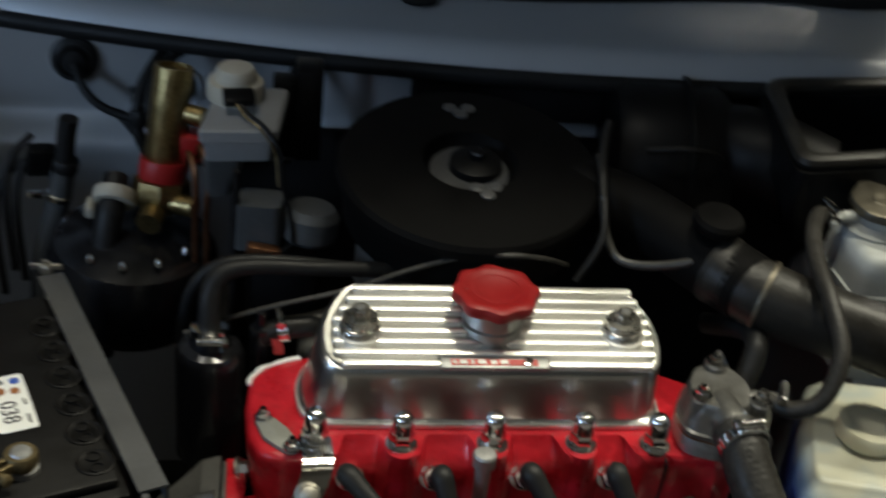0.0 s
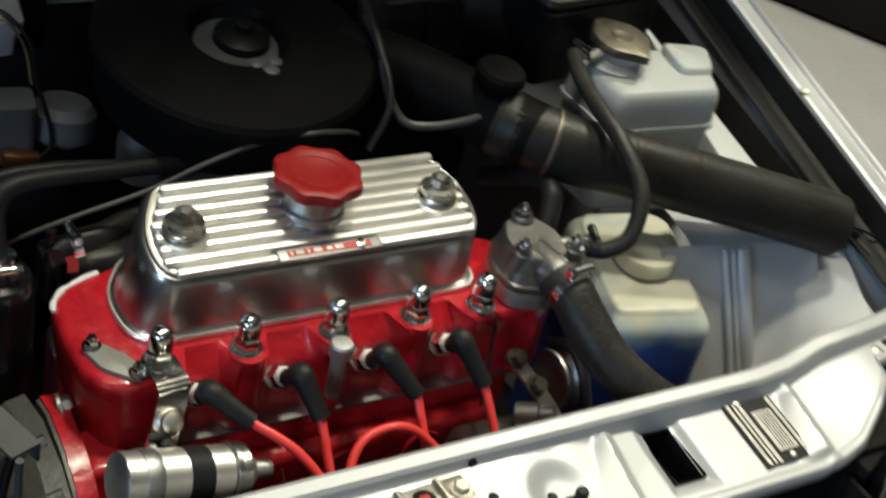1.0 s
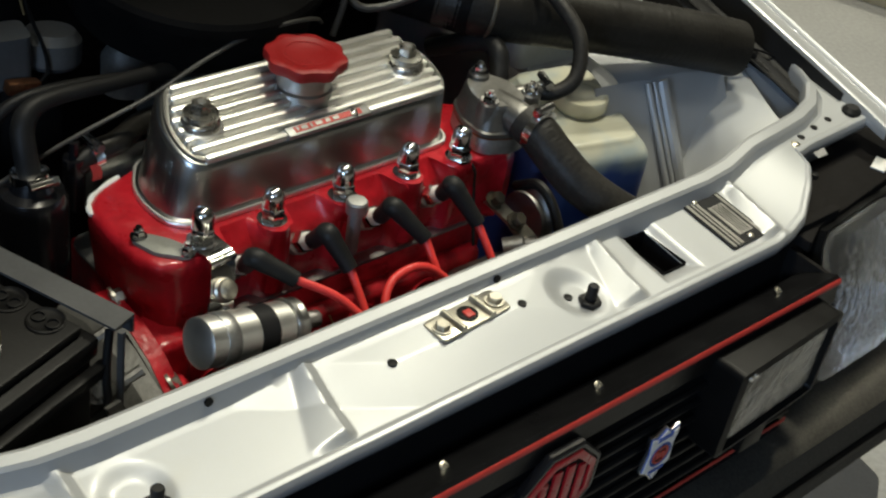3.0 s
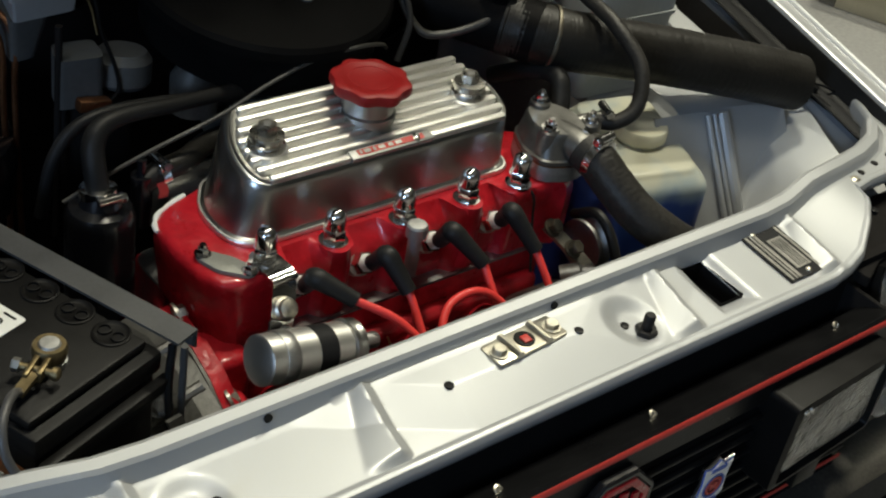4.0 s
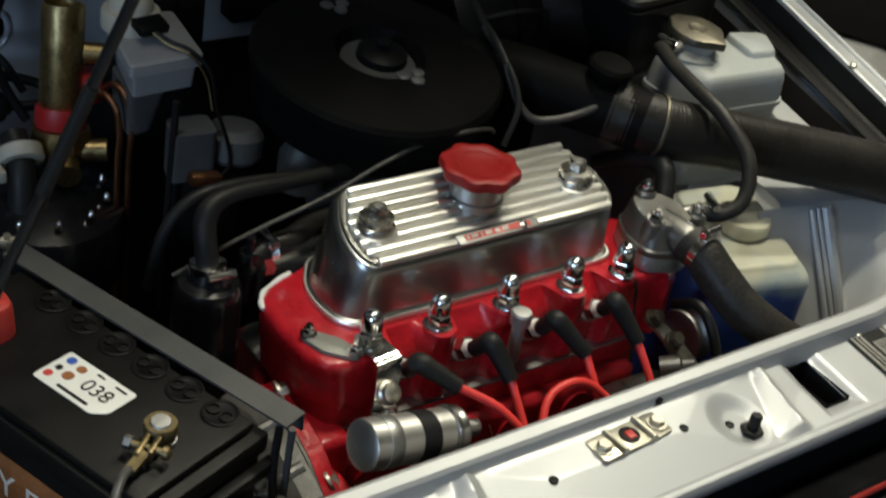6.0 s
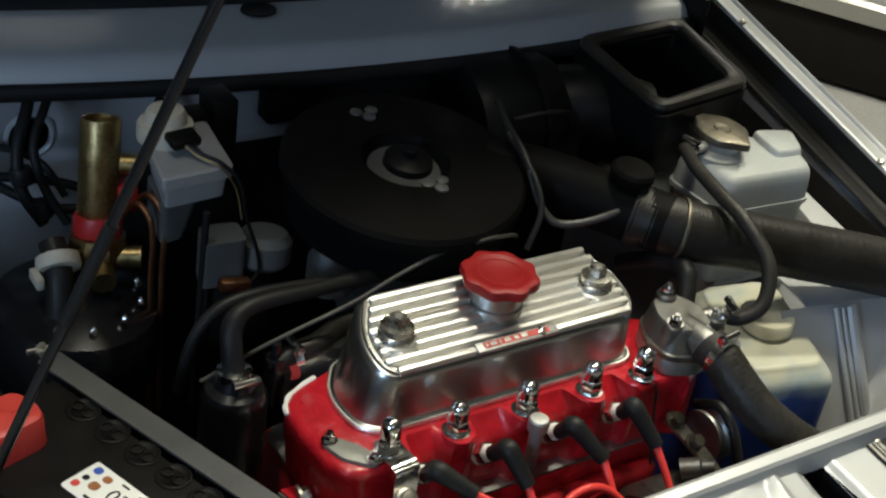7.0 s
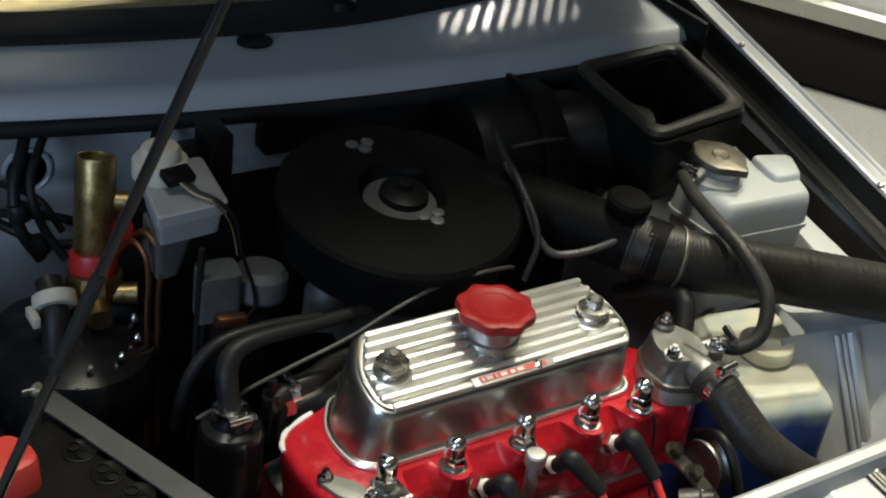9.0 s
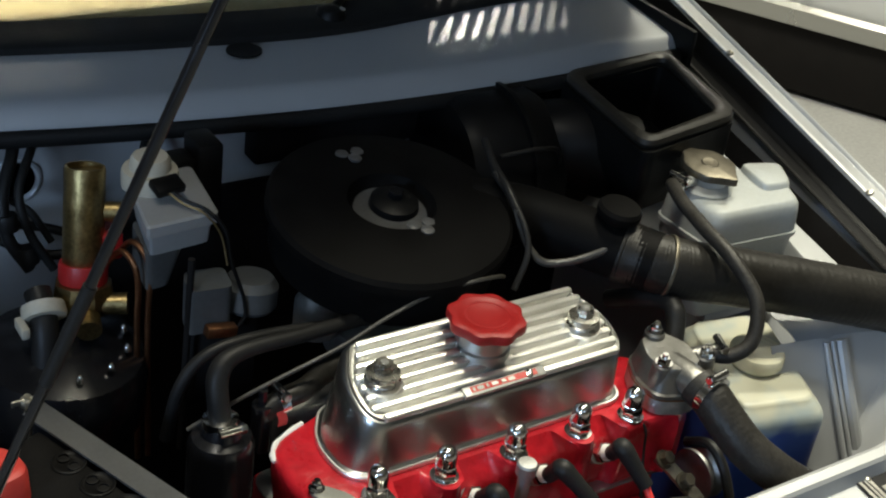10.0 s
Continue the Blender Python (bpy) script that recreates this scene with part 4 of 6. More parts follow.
for x, y, z in ((-0.272, -0.088, 0.640), (-0.262, -0.040, 0.652), (-0.30, -0.06, 0.62)):
    part("bolt", joined(hexagon((x, y, z), (-0.3, -0.5, 0.8), 0.012, 0.010), lathe([(0.010, -0.002), (0.010, 0.001)], (x, y, z), (-0.3, -0.5, 0.8), 20)), CHROME, GEAR)
part("lever", strap([(-0.285, -0.10, 0.70), (-0.275, -0.105, 0.665), (-0.285, -0.11, 0.62)], 0.014, 0.004, (1, 0.2, 0)), CASTING, GEAR)
part("pipe", tube([(-0.272, -0.072, 0.748), (-0.282, -0.085, 0.72), (-0.288, -0.10, 0.68), (-0.30, -0.115, 0.62)], 0.0035, 10), BLACKP, GEAR)

# thermostat housing
TP = [(-0.034, -0.027), (0.0, -0.041), (0.027, -0.031), (0.035, 0.009), (0.019, 0.041), (-0.016, 0.041), (-0.034, 0.009)]


def th_ring(z, s):
    return [(0.2065 + p.x * s, 0.021 + p.y * s, z) for p in outline(TP, 0.012, 4)]


TH = part("thermostat_base", loft([th_ring(0.7286, 0.95), th_ring(0.7300, 1.0), th_ring(0.7450, 1.0), th_ring(0.7465, 0.99)]), ALLOYDULL, ENGINE)
part("gasket", loft([th_ring(0.7466, 1.01), th_ring(0.7482, 1.01)]), COPPER, TH)
part("thermostat_cover", loft([th_ring(0.7483, 1.0), th_ring(0.7525, 1.0), th_ring(0.7540, 0.95), th_ring(0.7680, 0.86), th_ring(0.7770, 0.82), th_ring(0.7800, 0.76)]), CASTING, TH)
for x, y, h in ((0.210, 0.050, 0.004), (0.186, 0.008, 0.0), (0.237, 0.002, 0.0)):
    lug = part("lug", lathe([(0.0120, 0.0), (0.0115, 0.012), (0.0105, 0.0265 + h), (0.0090, 0.0280 + h)], (x, y, 0.7530), seg=20), CASTING, TH)
    part("bolt", joined(lathe([(0.0090, 0), (0.0090, 0.0016)], (x, y, 0.7808 + h), seg=20), hexagon((x, y, 0.7823 + h), (0, 0, 1), 0.0110, 0.0062), lathe([(0.003, 0), (0.003, 0.004)], (x, y, 0.7883 + h), seg=10)), CHROME, lug)
part("outlet", tube([(0.205, 0.015, 0.766), (0.209, -0.012, 0.767), (0.212, -0.034, 0.764)], 0.0165, 20), CASTING, TH)
part("side_port", tube([(0.225, 0.018, 0.770), (0.243, 0.010, 0.775), (0.256, 0.004, 0.778)], 0.0085, 14), CASTING, TH)


def clamp(at, axis, r, parent, width=0.009):
    """A worm-drive hose clip."""
    at, ax = Vector(at), Vector(axis).normalized()
    c = part("hose_clip", lathe([(r, 0), (r + 0.0012, 0.0004), (r + 0.0012, width - 0.0004), (r, width)], at - ax * width / 2, tuple(ax), 32), CHROME, parent, "bright worm-drive hose clip")
    up = Vector((0, 0, 1)) - ax * ax.z
    up = up.normalized() if up.length > 0.1 else Vector((0, -1, 0))
    sd = ax.cross(up)
    h = at + up * (r + 0.004)
    part("screw", cyl(h - sd * 0.010, h + sd * 0.011, 0.0042, 12), CHROME, c)
    part("screw_head", hexagon(h + sd * 0.010, tuple(sd), 0.0085, 0.006), CHROME, c)
    return c


TOPHOSE = holder("radiator_hose", (0.24, -0.08, 0.74), "thick black rubber radiator hose from the thermostat", "hose")
part("hose", tube([(0.2095, -0.020, 0.768), (0.212, -0.040, 0.763), (0.216, -0.062, 0.750), (0.226, -0.090, 0.732), (0.248, -0.118, 0.714), (0.28, -0.138, 0.693), (0.31, -0.150, 0.66)], 0.0205, 28, 20, radius=lambda u: 1 + 0.004 * math.sin(2 * math.pi * 34 * u)), DUSTYHOSE, TOPHOSE, smooth=80)
clamp((0.2125, -0.038, 0.7665), (0.15, -1, -0.12), 0.0210, TOPHOSE)
BLEED = holder("overflow_hose", (0.3, 0.05, 0.8), "thin grey rubber hose looping to the coolant tank", "hose")
part("hose", tube([(0.244, 0.008, 0.777), (0.262, -0.008, 0.779), (0.284, -0.012, 0.795), (0.300, 0.010, 0.826), (0.300, 0.055, 0.850), (0.302, 0.100, 0.858), (0.316, 0.150, 0.858), (0.335, 0.188, 0.855), (0.348, 0.202, 0.848), (0.362, 0.203, 0.8455)], 0.0078, 14, 10), DUSTYHOSE, BLEED)
clamp((0.256, 0.003, 0.778), (1, -0.4, 0.1), 0.0082, BLEED, 0.007)
clamp((0.353, 0.2015, 0.8455), (1, 0.2, 0), 0.0082, BLEED, 0.007)
STUB = holder("heater_hose", (0.25, 0.09, 0.77), "short black heater hose behind the thermostat", "hose")
part("hose", tube([(0.236, 0.046, 0.760), (0.246, 0.058, 0.777), (0.252, 0.072, 0.790), (0.252, 0.10, 0.785), (0.235, 0.15, 0.755)], 0.0105, 16), RUBBER, STUB)

# alternator, belt and water pump corner
ALT = holder("alternator", (0.24, -0.03, 0.62), "alternator with pulley and black drive belt", "alternator")
part("body", lathe([(0.045, 0), (0.055, 0.008), (0.055, 0.06), (0.048, 0.07)], (0.13, -0.075, 0.585), (1, 0, 0), 32), CASTING, ALT)
part("pulley", lathe([(0.028, 0), (0.028, 0.004), (0.022, 0.010), (0.028, 0.016), (0.028, 0.019), (0.010, 0.021), (0.010, 0.028)], (0.232, -0.028, 0.648), (1, 0, 0), 36), ALLOYDULL, ALT)
part("belt", tube([(0.246, 0.002, 0.665), (0.246, -0.030, 0.684), (0.246, -0.062, 0.660), (0.246, -0.10, 0.58), (0.246, -0.11, 0.50)], 0.0055, 10), RUBBER, ALT, "black drive belt")
part("adjuster", strap([(0.185, -0.022, 0.682), (0.196, -0.045, 0.668), (0.207, -0.075, 0.648), (0.212, -0.10, 0.62)], 0.016, 0.005, (1, -0.2, 0)), ZINC, ALT, "plated slotted adjuster strap")
for p in ((0.186, -0.026, 0.684), (0.208, -0.080, 0.645), (0.196, -0.05, 0.67)):
    part("bolt", joined(hexagon(p, (0.1, -0.6, 0.8), 0.013, 0.009), lathe([(0.010, -0.002), (0.010, 0.0)], p, (0.1, -0.6, 0.8), 20)), TARNISH, ALT)
part("fitting", lathe([(0.011, 0), (0.011, 0.02), (0.008, 0.022), (0.008, 0.034)], (0.175, -0.060, 0.650), (0.6, -0.5, 0.3), 20), CASTING, ALT)
part("vacuum_pipe", tube([(0.158, 0.0, 0.728), (0.160, -0.014, 0.722), (0.155, -0.024, 0.70), (0.140, -0.05, 0.66)], 0.0014, 8), BLACKP, ENGINE)

# ---- air filter and intake ----
FILTER = holder("air_filter", (0.01, 0.26, 0.84), "round black air filter housing above the carburettor", "air filter")
fa, fx = (0.008, 0.262, 0.800), (0.0, -0.13, 0.99)
part("drum", lathe([(0.110, 0.0), (0.118, 0.004), (0.120, 0.046), (0.124, 0.048)], fa, fx, 72), FILTERBLACK, FILTER)
part("lid", lathe([(0.124, 0.048), (0.127, 0.049), (0.127, 0.058), (0.123, 0.0625), (0.085, 0.0665), (0.050, 0.0680), (0.046, 0.0672), (0.043, 0.058), (0.040, 0.0545), (0.002, 0.0540)], fa, fx, 72), FILTERBLACK, FILTER)
fo, fn = Vector(fa), Vector(fx).normalized()
part("centre_plate", lathe([(0.038, 0.0544), (0.038, 0.0556), (0.028, 0.0562), (0.001, 0.0562)], fa, fx, 40), GREYPAINT, FILTER, "bare metal plate in the lid's well")
part("centre_rubber", lathe([(0.026, 0.0562), (0.025, 0.064), (0.015, 0.068), (0.001, 0.069)], fo + Vector((0.006, 0.004, 0)), fx, 32), BLACKP, FILTER)
part("centre_nut", hexagon(fo + fn * 0.068 + Vector((0.006, 0.004, 0)), fx, 0.014, 0.009), BLACKGLOSS, FILTER)
for cx, cy in ((0.006, 0.335), (0.018, 0.207)):
    h = 0.8668 + (cy - 0.262) * 0.131
    clip = part("spring_clip", joined(*[lathe([(0.0070, 0), (0.0070, 0.002), (0.0035, 0.003)], (cx + dx, cy + dy, h), fx, 14) for dx, dy in ((-0.009, 0.005), (0.009, 0.005), (0.0, -0.007))]), GREYPAINT, FILTER, "small three-lobed metal clip")
part("snorkel", tube([(0.110, 0.262, 0.834), (0.165, 0.228, 0.830), (0.210, 0.172, 0.825), (0.252, 0.112, 0.8205)], 0.0330, 28), FILTERBLACK, FILTER, "black intake snorkel")
part("vacuum_capsule", joined(lathe([(0.012, -0.02), (0.013, 0.010), (0.022, 0.016), (0.024, 0.020), (0.024, 0.025), (0.021, 0.029), (0.006, 0.031)], (0.222, 0.153, 0.846), (0.05, -0.1, 1), 32)), FILTERBLACK, FILTER)
HOSE = holder("intake_hose", (0.4, 0.05, 0.79), "thick black ribbed warm-air intake hose", "hose")
pts = [(0.229, 0.1420, 0.8235), (0.250, 0.1160, 0.8205), (0.285, 0.0950, 0.8140), (0.36, 0.0650, 0.8020), (0.46, 0.0230, 0.7840), (0.520, -0.0015, 0.7715), (0.552, -0.0145, 0.7640)]
part("hose", tube(pts, 0.0318, 36, 24, radius=lambda u: 1 + 0.016 * math.sin(2 * math.pi * 62 * u) + 0.07 * ease(0.10, 0.0, u), hollow=0.12), HOSERUB, HOSE, smooth=80)
part("tape_band", lathe([(0.0338, 0), (0.0342, 0.0008), (0.0342, 0.003), (0.0338, 0.004)], (0.262, 0.107, 0.818), (0.83, -0.54, -0.14), 36), TARNISH, HOSE, "brown wire band round the hose")
PIPE = holder("vacuum_hose", (0.15, 0.2, 0.84), "thin black vacuum pipe round the air filter", "hose")
part("pipe", tube([(0.222, 0.138, 0.846), (0.205, 0.136, 0.836), (0.186, 0.142, 0.826), (0.160, 0.152, 0.818), (0.140, 0.163, 0.818), (0.130, 0.180, 0.834), (0.127, 0.200, 0.862)], 0.0042, 10), PIPEGREY, PIPE)
part("pipe", tube([(0.127, 0.1995, 0.8615), (0.130, 0.225, 0.874), (0.137, 0.26, 0.880), (0.150, 0.30, 0.888)], 0.0043, 10), RUBBER, PIPE)
part("pipe", tube([(0.10, 0.150, 0.80), (0.122, 0.165, 0.835), (0.128, 0.20, 0.862), (0.130, 0.25, 0.878)], 0.0035, 10), RUBBER, PIPE)
CABLE = holder("throttle_cable", (-0.08, 0.14, 0.8), "thin black bowden cable over the rocker cover", "cable")
part("cable", tube([(-0.255, 0.150, 0.735), (-0.212, 0.145, 0.757), (-0.171, 0.140, 0.775), (-0.108, 0.139, 0.794), (-0.061, 0.138, 0.815), (-0.013, 0.136, 0.832), (0.031, 0.130, 0.840), (0.066, 0.138, 0.832), (0.092, 0.160, 0.812)], 0.0021, 8), PIPEGREY, CABLE)
CARB = holder("carburettor", (0.0, 0.26, 0.74), "dark carburettor and manifold below the air filter", "carburettor")
part("body", joined(lathe([(0.035, 0), (0.04, 0.01), (0.036, 0.06), (0.045, 0.075)], (0.005, 0.275, 0.725), seg=28), box(-0.05, 0.05, 0.17, 0.27, 0.69, 0.73, 0.008), box(-0.15, 0.16, 0.16, 0.20, 0.655, 0.71, 0.012, 3)), CASTDARK, CARB)
part("dashpot", lathe([(0.024, 0), (0.024, 0.035), (0.016, 0.048), (0.010, 0.05), (0.010, 0.06)], (-0.072, 0.245, 0.735), seg=24), CASTDARK, CARB)

# ---- heater intake and blower ----
DUCT = holder("heater_intake", (0.41, 0.32, 0.85), "black open-topped heater air intake box", "air duct")
ring = [(0.322, 0.228), (0.494, 0.260), (0.536, 0.442), (0.346, 0.424)]
inner = [(0.344, 0.255), (0.474, 0.278), (0.508, 0.418), (0.366, 0.402)]
o1, i1 = outline(ring, 0.02, 5), outline(inner, 0.015, 5)
part("box", loft([[(p.x * 0.98 + 0.008, p.y, 0.78) for p in i1], [(p.x, p.y, 0.83) for p in o1], [(p.x, p.y, 0.876) for p in o1], [(p.x, p.y, 0.876) for p in i1], [(p.x, p.y, 0.80) for p in i1]]), BLACKP, DUCT)
rp = [Vector((*p, 0.882)) for p in outline([((a[0] + b[0]) / 2, (a[1] + b[1]) / 2) for a, b in zip(ring, inner)], 0.022, 6)]
part("seal", loft([[p + (Vector((0.417, 0.326, 0.88)) - p).normalized() * (0.0125 * math.cos(2 * math.pi * k / 10)) + Vector((0, 0, 0.0085 * math.sin(2 * math.pi * k / 10))) for k in range(10)] for p in rp + [rp[0]]], cap=False), HOSERUB, DUCT, "worn black rubber rim")
BLOW = holder("heater_blower", (0.25, 0.42, 0.78), "black round heater blower housing on the bulkhead", "heater")
part("drum", lathe([(0.055, 0), (0.088, 0.006), (0.096, 0.02), (0.096, 0.115), (0.088, 0.128), (0.05, 0.132)], (0.185, 0.425, 0.775), (1, -0.1, 0), 48), BLACKP, BLOW)
part("flange", lathe([(0.104, 0), (0.104, 0.006)], (0.262, 0.418, 0.775), (1, -0.1, 0), 48), BLACKP, BLOW)
part("trunk", tube([(0.30, 0.41, 0.80), (0.34, 0.37, 0.815), (0.40, 0.34, 0.80)], 0.055, 24), BLACKP, BLOW)
part("cable", tube([(0.205, 0.335, 0.84), (0.25, 0.32, 0.85), (0.287, 0.33, 0.83), (0.291, 0.335, 0.76)], 0.003, 8), HOSERUB, BLOW)

# ---- coolant tank ----
TANK = holder("coolant_tank", (0.44, 0.18, 0.76), "grey translucent plastic coolant expansion tank", "tank")
prof = [(0.690, 0.86), (0.780, 0.98), (0.7855, 1.0), (0.7862, 1.035), (0.7915, 1.035), (0.7922, 1.0), (0.815, 0.975), (0.8245, 0.945), (0.8305, 0.88), (0.832, 0.8)]
o = outline([(0.372, 0.146), (0.503, 0.137), (0.532, 0.212), (0.478, 0.232), (0.366, 0.236)], [0.016, 0.016, 0.02, 0.02, 0.018], 6)
part("body", loft([[(0.447 + (p.x - 0.447) * s, 0.187 + (p.y - 0.187) * s, z) for p in o] for z, s in prof]), GREYTANK, TANK, smooth=50)
part("raised_lobe", loft([[(0.492 + (p.x - 0.492) * s, 0.206 + (p.y - 0.206) * s, z) for p in outline([(0.468, 0.172), (0.508, 0.168), (0.532, 0.212), (0.478, 0.228)], 0.012, 4)] for z, s in ((0.822, 1.08), (0.836, 0.98), (0.8385, 0.93), (0.8395, 0.85))]), GREYTANK, TANK, smooth=50)
part("neck", lathe([(0.034, 0.810), (0.032, 0.835), (0.024, 0.842), (0.023, 0.852)], (0.405, 0.207, 0), seg=32), GREYTANK, TANK)
CAPM = pose(0.4065, 0.209, 0.858, 2, 3, -80)
ears = [(-0.043, 0.0), (-0.030, 0.012), (-0.018, 0.0265), (0.0, 0.030), (0.018, 0.0265), (0.030, 0.012), (0.043, 0.0), (0.030, -0.012), (0.018, -0.0265), (0.0, -0.030), (-0.018, -0.0265), (-0.030, -0.012)]
cap = part("pressure_cap", moved(slab(ears[::-1], -0.005, 0.004, 0.006, 3, 0.003), CAPM), TARNISH, TANK, "tarnished two-eared pressure cap")
part("rivet", moved(lathe([(0.011, 0.0038), (0.009, 0.0052), (0.004, 0.0045), (0.0005, 0.0044)], (0, 0, 0), seg=24), CAPM), TARNISH, cap)
part("spout", cyl((0.385, 0.205, 0.8455), (0.352, 0.2015, 0.8455), 0.0062, 14), GREYTANK, TANK)
part("mount", joined(box(0.40, 0.53, 0.15, 0.225, 0.676, 0.6895, 0.003), box(0.515, 0.56, 0.17, 0.20, 0.62, 0.69, 0.003)), SILVER, TANK, "silver tank shelf on the inner wing")

# ---- washer bottle ----
BOTTLEM = material("bottle_plastic", (0.62, 0.62, 0.50), 0.36, 0, 0.05, 16, 200, 0.05)
nt = BOTTLEM.node_tree
b = nt.nodes["Principled BSDF"]
geo = nt.nodes.new("ShaderNodeNewGeometry")
sep = nt.nodes.new("ShaderNodeSeparateXYZ")
wob = nt.nodes.new("ShaderNodeTexNoise")
wob.inputs["Scale"].default_value = 22
nt.links.new(geo.outputs["Position"], sep.inputs[0])
nt.links.new(geo.outputs["Position"], wob.inputs["Vector"])
wa = nt.nodes.new("ShaderNodeMath")
wa.operation = "MULTIPLY_ADD"
wa.inputs[1].default_value, wa.inputs[2].default_value = 0.06, -0.03
nt.links.new(wob.outputs["Fac"], wa.inputs[0])
ws = nt.nodes.new("ShaderNodeMath")
nt.links.new(sep.outputs["Z"], ws.inputs[0])
nt.links.new(wa.outputs[0], ws.inputs[1])
rampb = nt.nodes.new("ShaderNodeValToRGB")
mr = nt.nodes.new("ShaderNodeMapRange")
mr.inputs["From Min"].default_value, mr.inputs["From Max"].default_value = 0.638, 0.707
nt.links.new(ws.outputs[0], mr.inputs["Value"])
nt.links.new(mr.outputs[0], rampb.inputs[0])
cr = rampb.color_ramp
cr.elements[0].position, cr.elements[0].color = 0.0, (0.03, 0.07, 0.30, 1)
cr.elements[1].position, cr.elements[1].color = 1.0, (0.52, 0.51, 0.40, 1)
for p_, c_ in ((0.38, (0.05, 0.10, 0.33, 1)), (0.56, (0.20, 0.28, 0.40, 1)), (0.76, (0.33, 0.39, 0.40, 1))):
    e_ = cr.elements.new(p_)
    e_.color = c_
nt.links.new(rampb.outputs[0], b.inputs["Base Color"])
WASH = holder("washer_bottle", (0.35, 0.0, 0.55), "translucent washer bottle half full of blue fluid", "bottle")
foot = [(0.284, -0.028), (0.394, -0.054), (0.456, 0.098), (0.440, 0.122), (0.345, 0.140), (0.312, 0.060)]
o = outline(foot, 0.016, 6)
rings = [[(p.x, p.y, z) for p in o] for z in (0.44, 0.56, 0.64, 0.684)]
for z, t in ((0.691, 0.12), (0.696, 0.35), (0.7005, 0.7), (0.704, 0.95), (0.7055, 1.0)):
    top = outline([(0.298, -0.016), (0.386, -0.036), (0.442, 0.096), (0.430, 0.114), (0.352, 0.128), (0.322, 0.060)], 0.014, 6)
    rings.append([(p.x * (1 - t) + q.x * t, p.y * (1 - t) + q.y * t, z) for p, q in zip(o, top)])
last = rings[-1]
rings.append([(0.365 + (x - 0.365) * 0.93, 0.05 + (y - 0.05) * 0.93, 0.7065) for x, y, z in last])
part("body", loft(rings), BOTTLEM, WASH, smooth=60)
part("neck", lathe([(0.026, 0.703), (0.025, 0.712)], (0.367, 0.040, 0), seg=32), CREAM, WASH)
part("cap", lathe([(0.0285, 0.710), (0.0305, 0.712), (0.0305, 0.7225), (0.0288, 0.7255), (0.020, 0.7262), (0.019, 0.7252), (0.0005, 0.7252)], (0.367, 0.040, 0), seg=40), CREAM, WASH, "cream screw cap")
part("bracket", joined(box(0.30, 0.56, -0.05, 0.09, 0.428, 0.4395, 0.003)), SILVER, WASH, "silver bottle shelf on the inner wing")

# ---- brake master cylinder and servo ----
BRAKE = holder("brake_reservoir", (-0.205, 0.31, 0.85), "white plastic brake fluid reservoir with a wired cap", "reservoir")
part("tank", loft([[(p.x, p.y, z) for p in outline([(-0.247 + g, 0.267 + g), (-0.175 - g, 0.272 + g), (-0.163 - g, 0.362 - g), (-0.231 + g, 0.356 - g)], 0.006, 3)] for z, g in ((0.846, 0.005), (0.8685, 0.003), (0.8690, -0.001), (0.8795, -0.001), (0.8815, 0.001))]), WHITEP, BRAKE, smooth=25)
part("sump", loft([[(p.x, p.y, z) for p in outline([(-0.244, 0.275), (-0.208 + k, 0.279), (-0.205 + k, 0.34), (-0.235, 0.336)], 0.008, 4)] for z, k in ((0.805, -0.010), (0.8455, 0.004))]), DIMPLASTIC, BRAKE)
rc = part("cap", lathe([(0.0275, 0.8812), (0.0275, 0.8945), (0.0262, 0.8985), (0.0200, 0.8995), (0.0192, 0.9085), (0.0165, 0.9125), (0.006, 0.9135)], (-0.2145, 0.341, 0), seg=36, lobes=lambda a, k: 1 + (0.012 * math.cos(24 * a) if k < 2 else 0)), OLDWHITE, BRAKE, "off-white ribbed cap")
part("connector", moved(box(-0.015, 0.015, -0.010, 0.010, -0.0045, 0.0045, 0.002), pose(-0.211, 0.308, 0.8965, 14, 0, 8)), BLACKP, rc)
part("wire", tube([(-0.210, 0.299, 0.894), (-0.200, 0.286, 0.889), (-0.186, 0.272, 0.8845), (-0.172, 0.260, 0.866), (-0.168, 0.252, 0.835), (-0.160, 0.242, 0.805), (-0.158, 0.236, 0.782), (-0.168, 0.232, 0.772)], 0.0020, 8), BLACKP, rc)
part("wire", tube([(-0.213, 0.299, 0.894), (-0.204, 0.284, 0.888), (-0.190, 0.270, 0.883), (-0.176, 0.262, 0.862), (-0.172, 0.252, 0.832)], 0.0011, 8), OLDBRASS, rc)
part("bracket", joined(box(-0.155, -0.128, 0.36, 0.40, 0.80, 0.90, 0.003), box(-0.178, -0.155, 0.365, 0.395, 0.80, 0.885, 0.004)), BLACKP, BRAKE)
MASTER = holder("brake_servo", (-0.29, 0.32, 0.75), "brass master cylinder above a glossy black servo", "brake servo")
part("cylinder", lathe([(0.0185, 0.0), (0.0195, 0.002), (0.0195, 0.098), (0.0185, 0.101), (0.0165, 0.101), (0.0165, 0.096), (0.001, 0.096)], (-0.284, 0.334, 0.806), (0.11, 0.22, 1), 32), BRASS, MASTER)
part("seal_ring", lathe([(0.0225, 0), (0.0235, 0.003), (0.0235, 0.016), (0.0225, 0.02)], (-0.2855, 0.330, 0.793), (0.11, 0.22, 1), 32), REDCAP, MASTER, "red rubber ring")
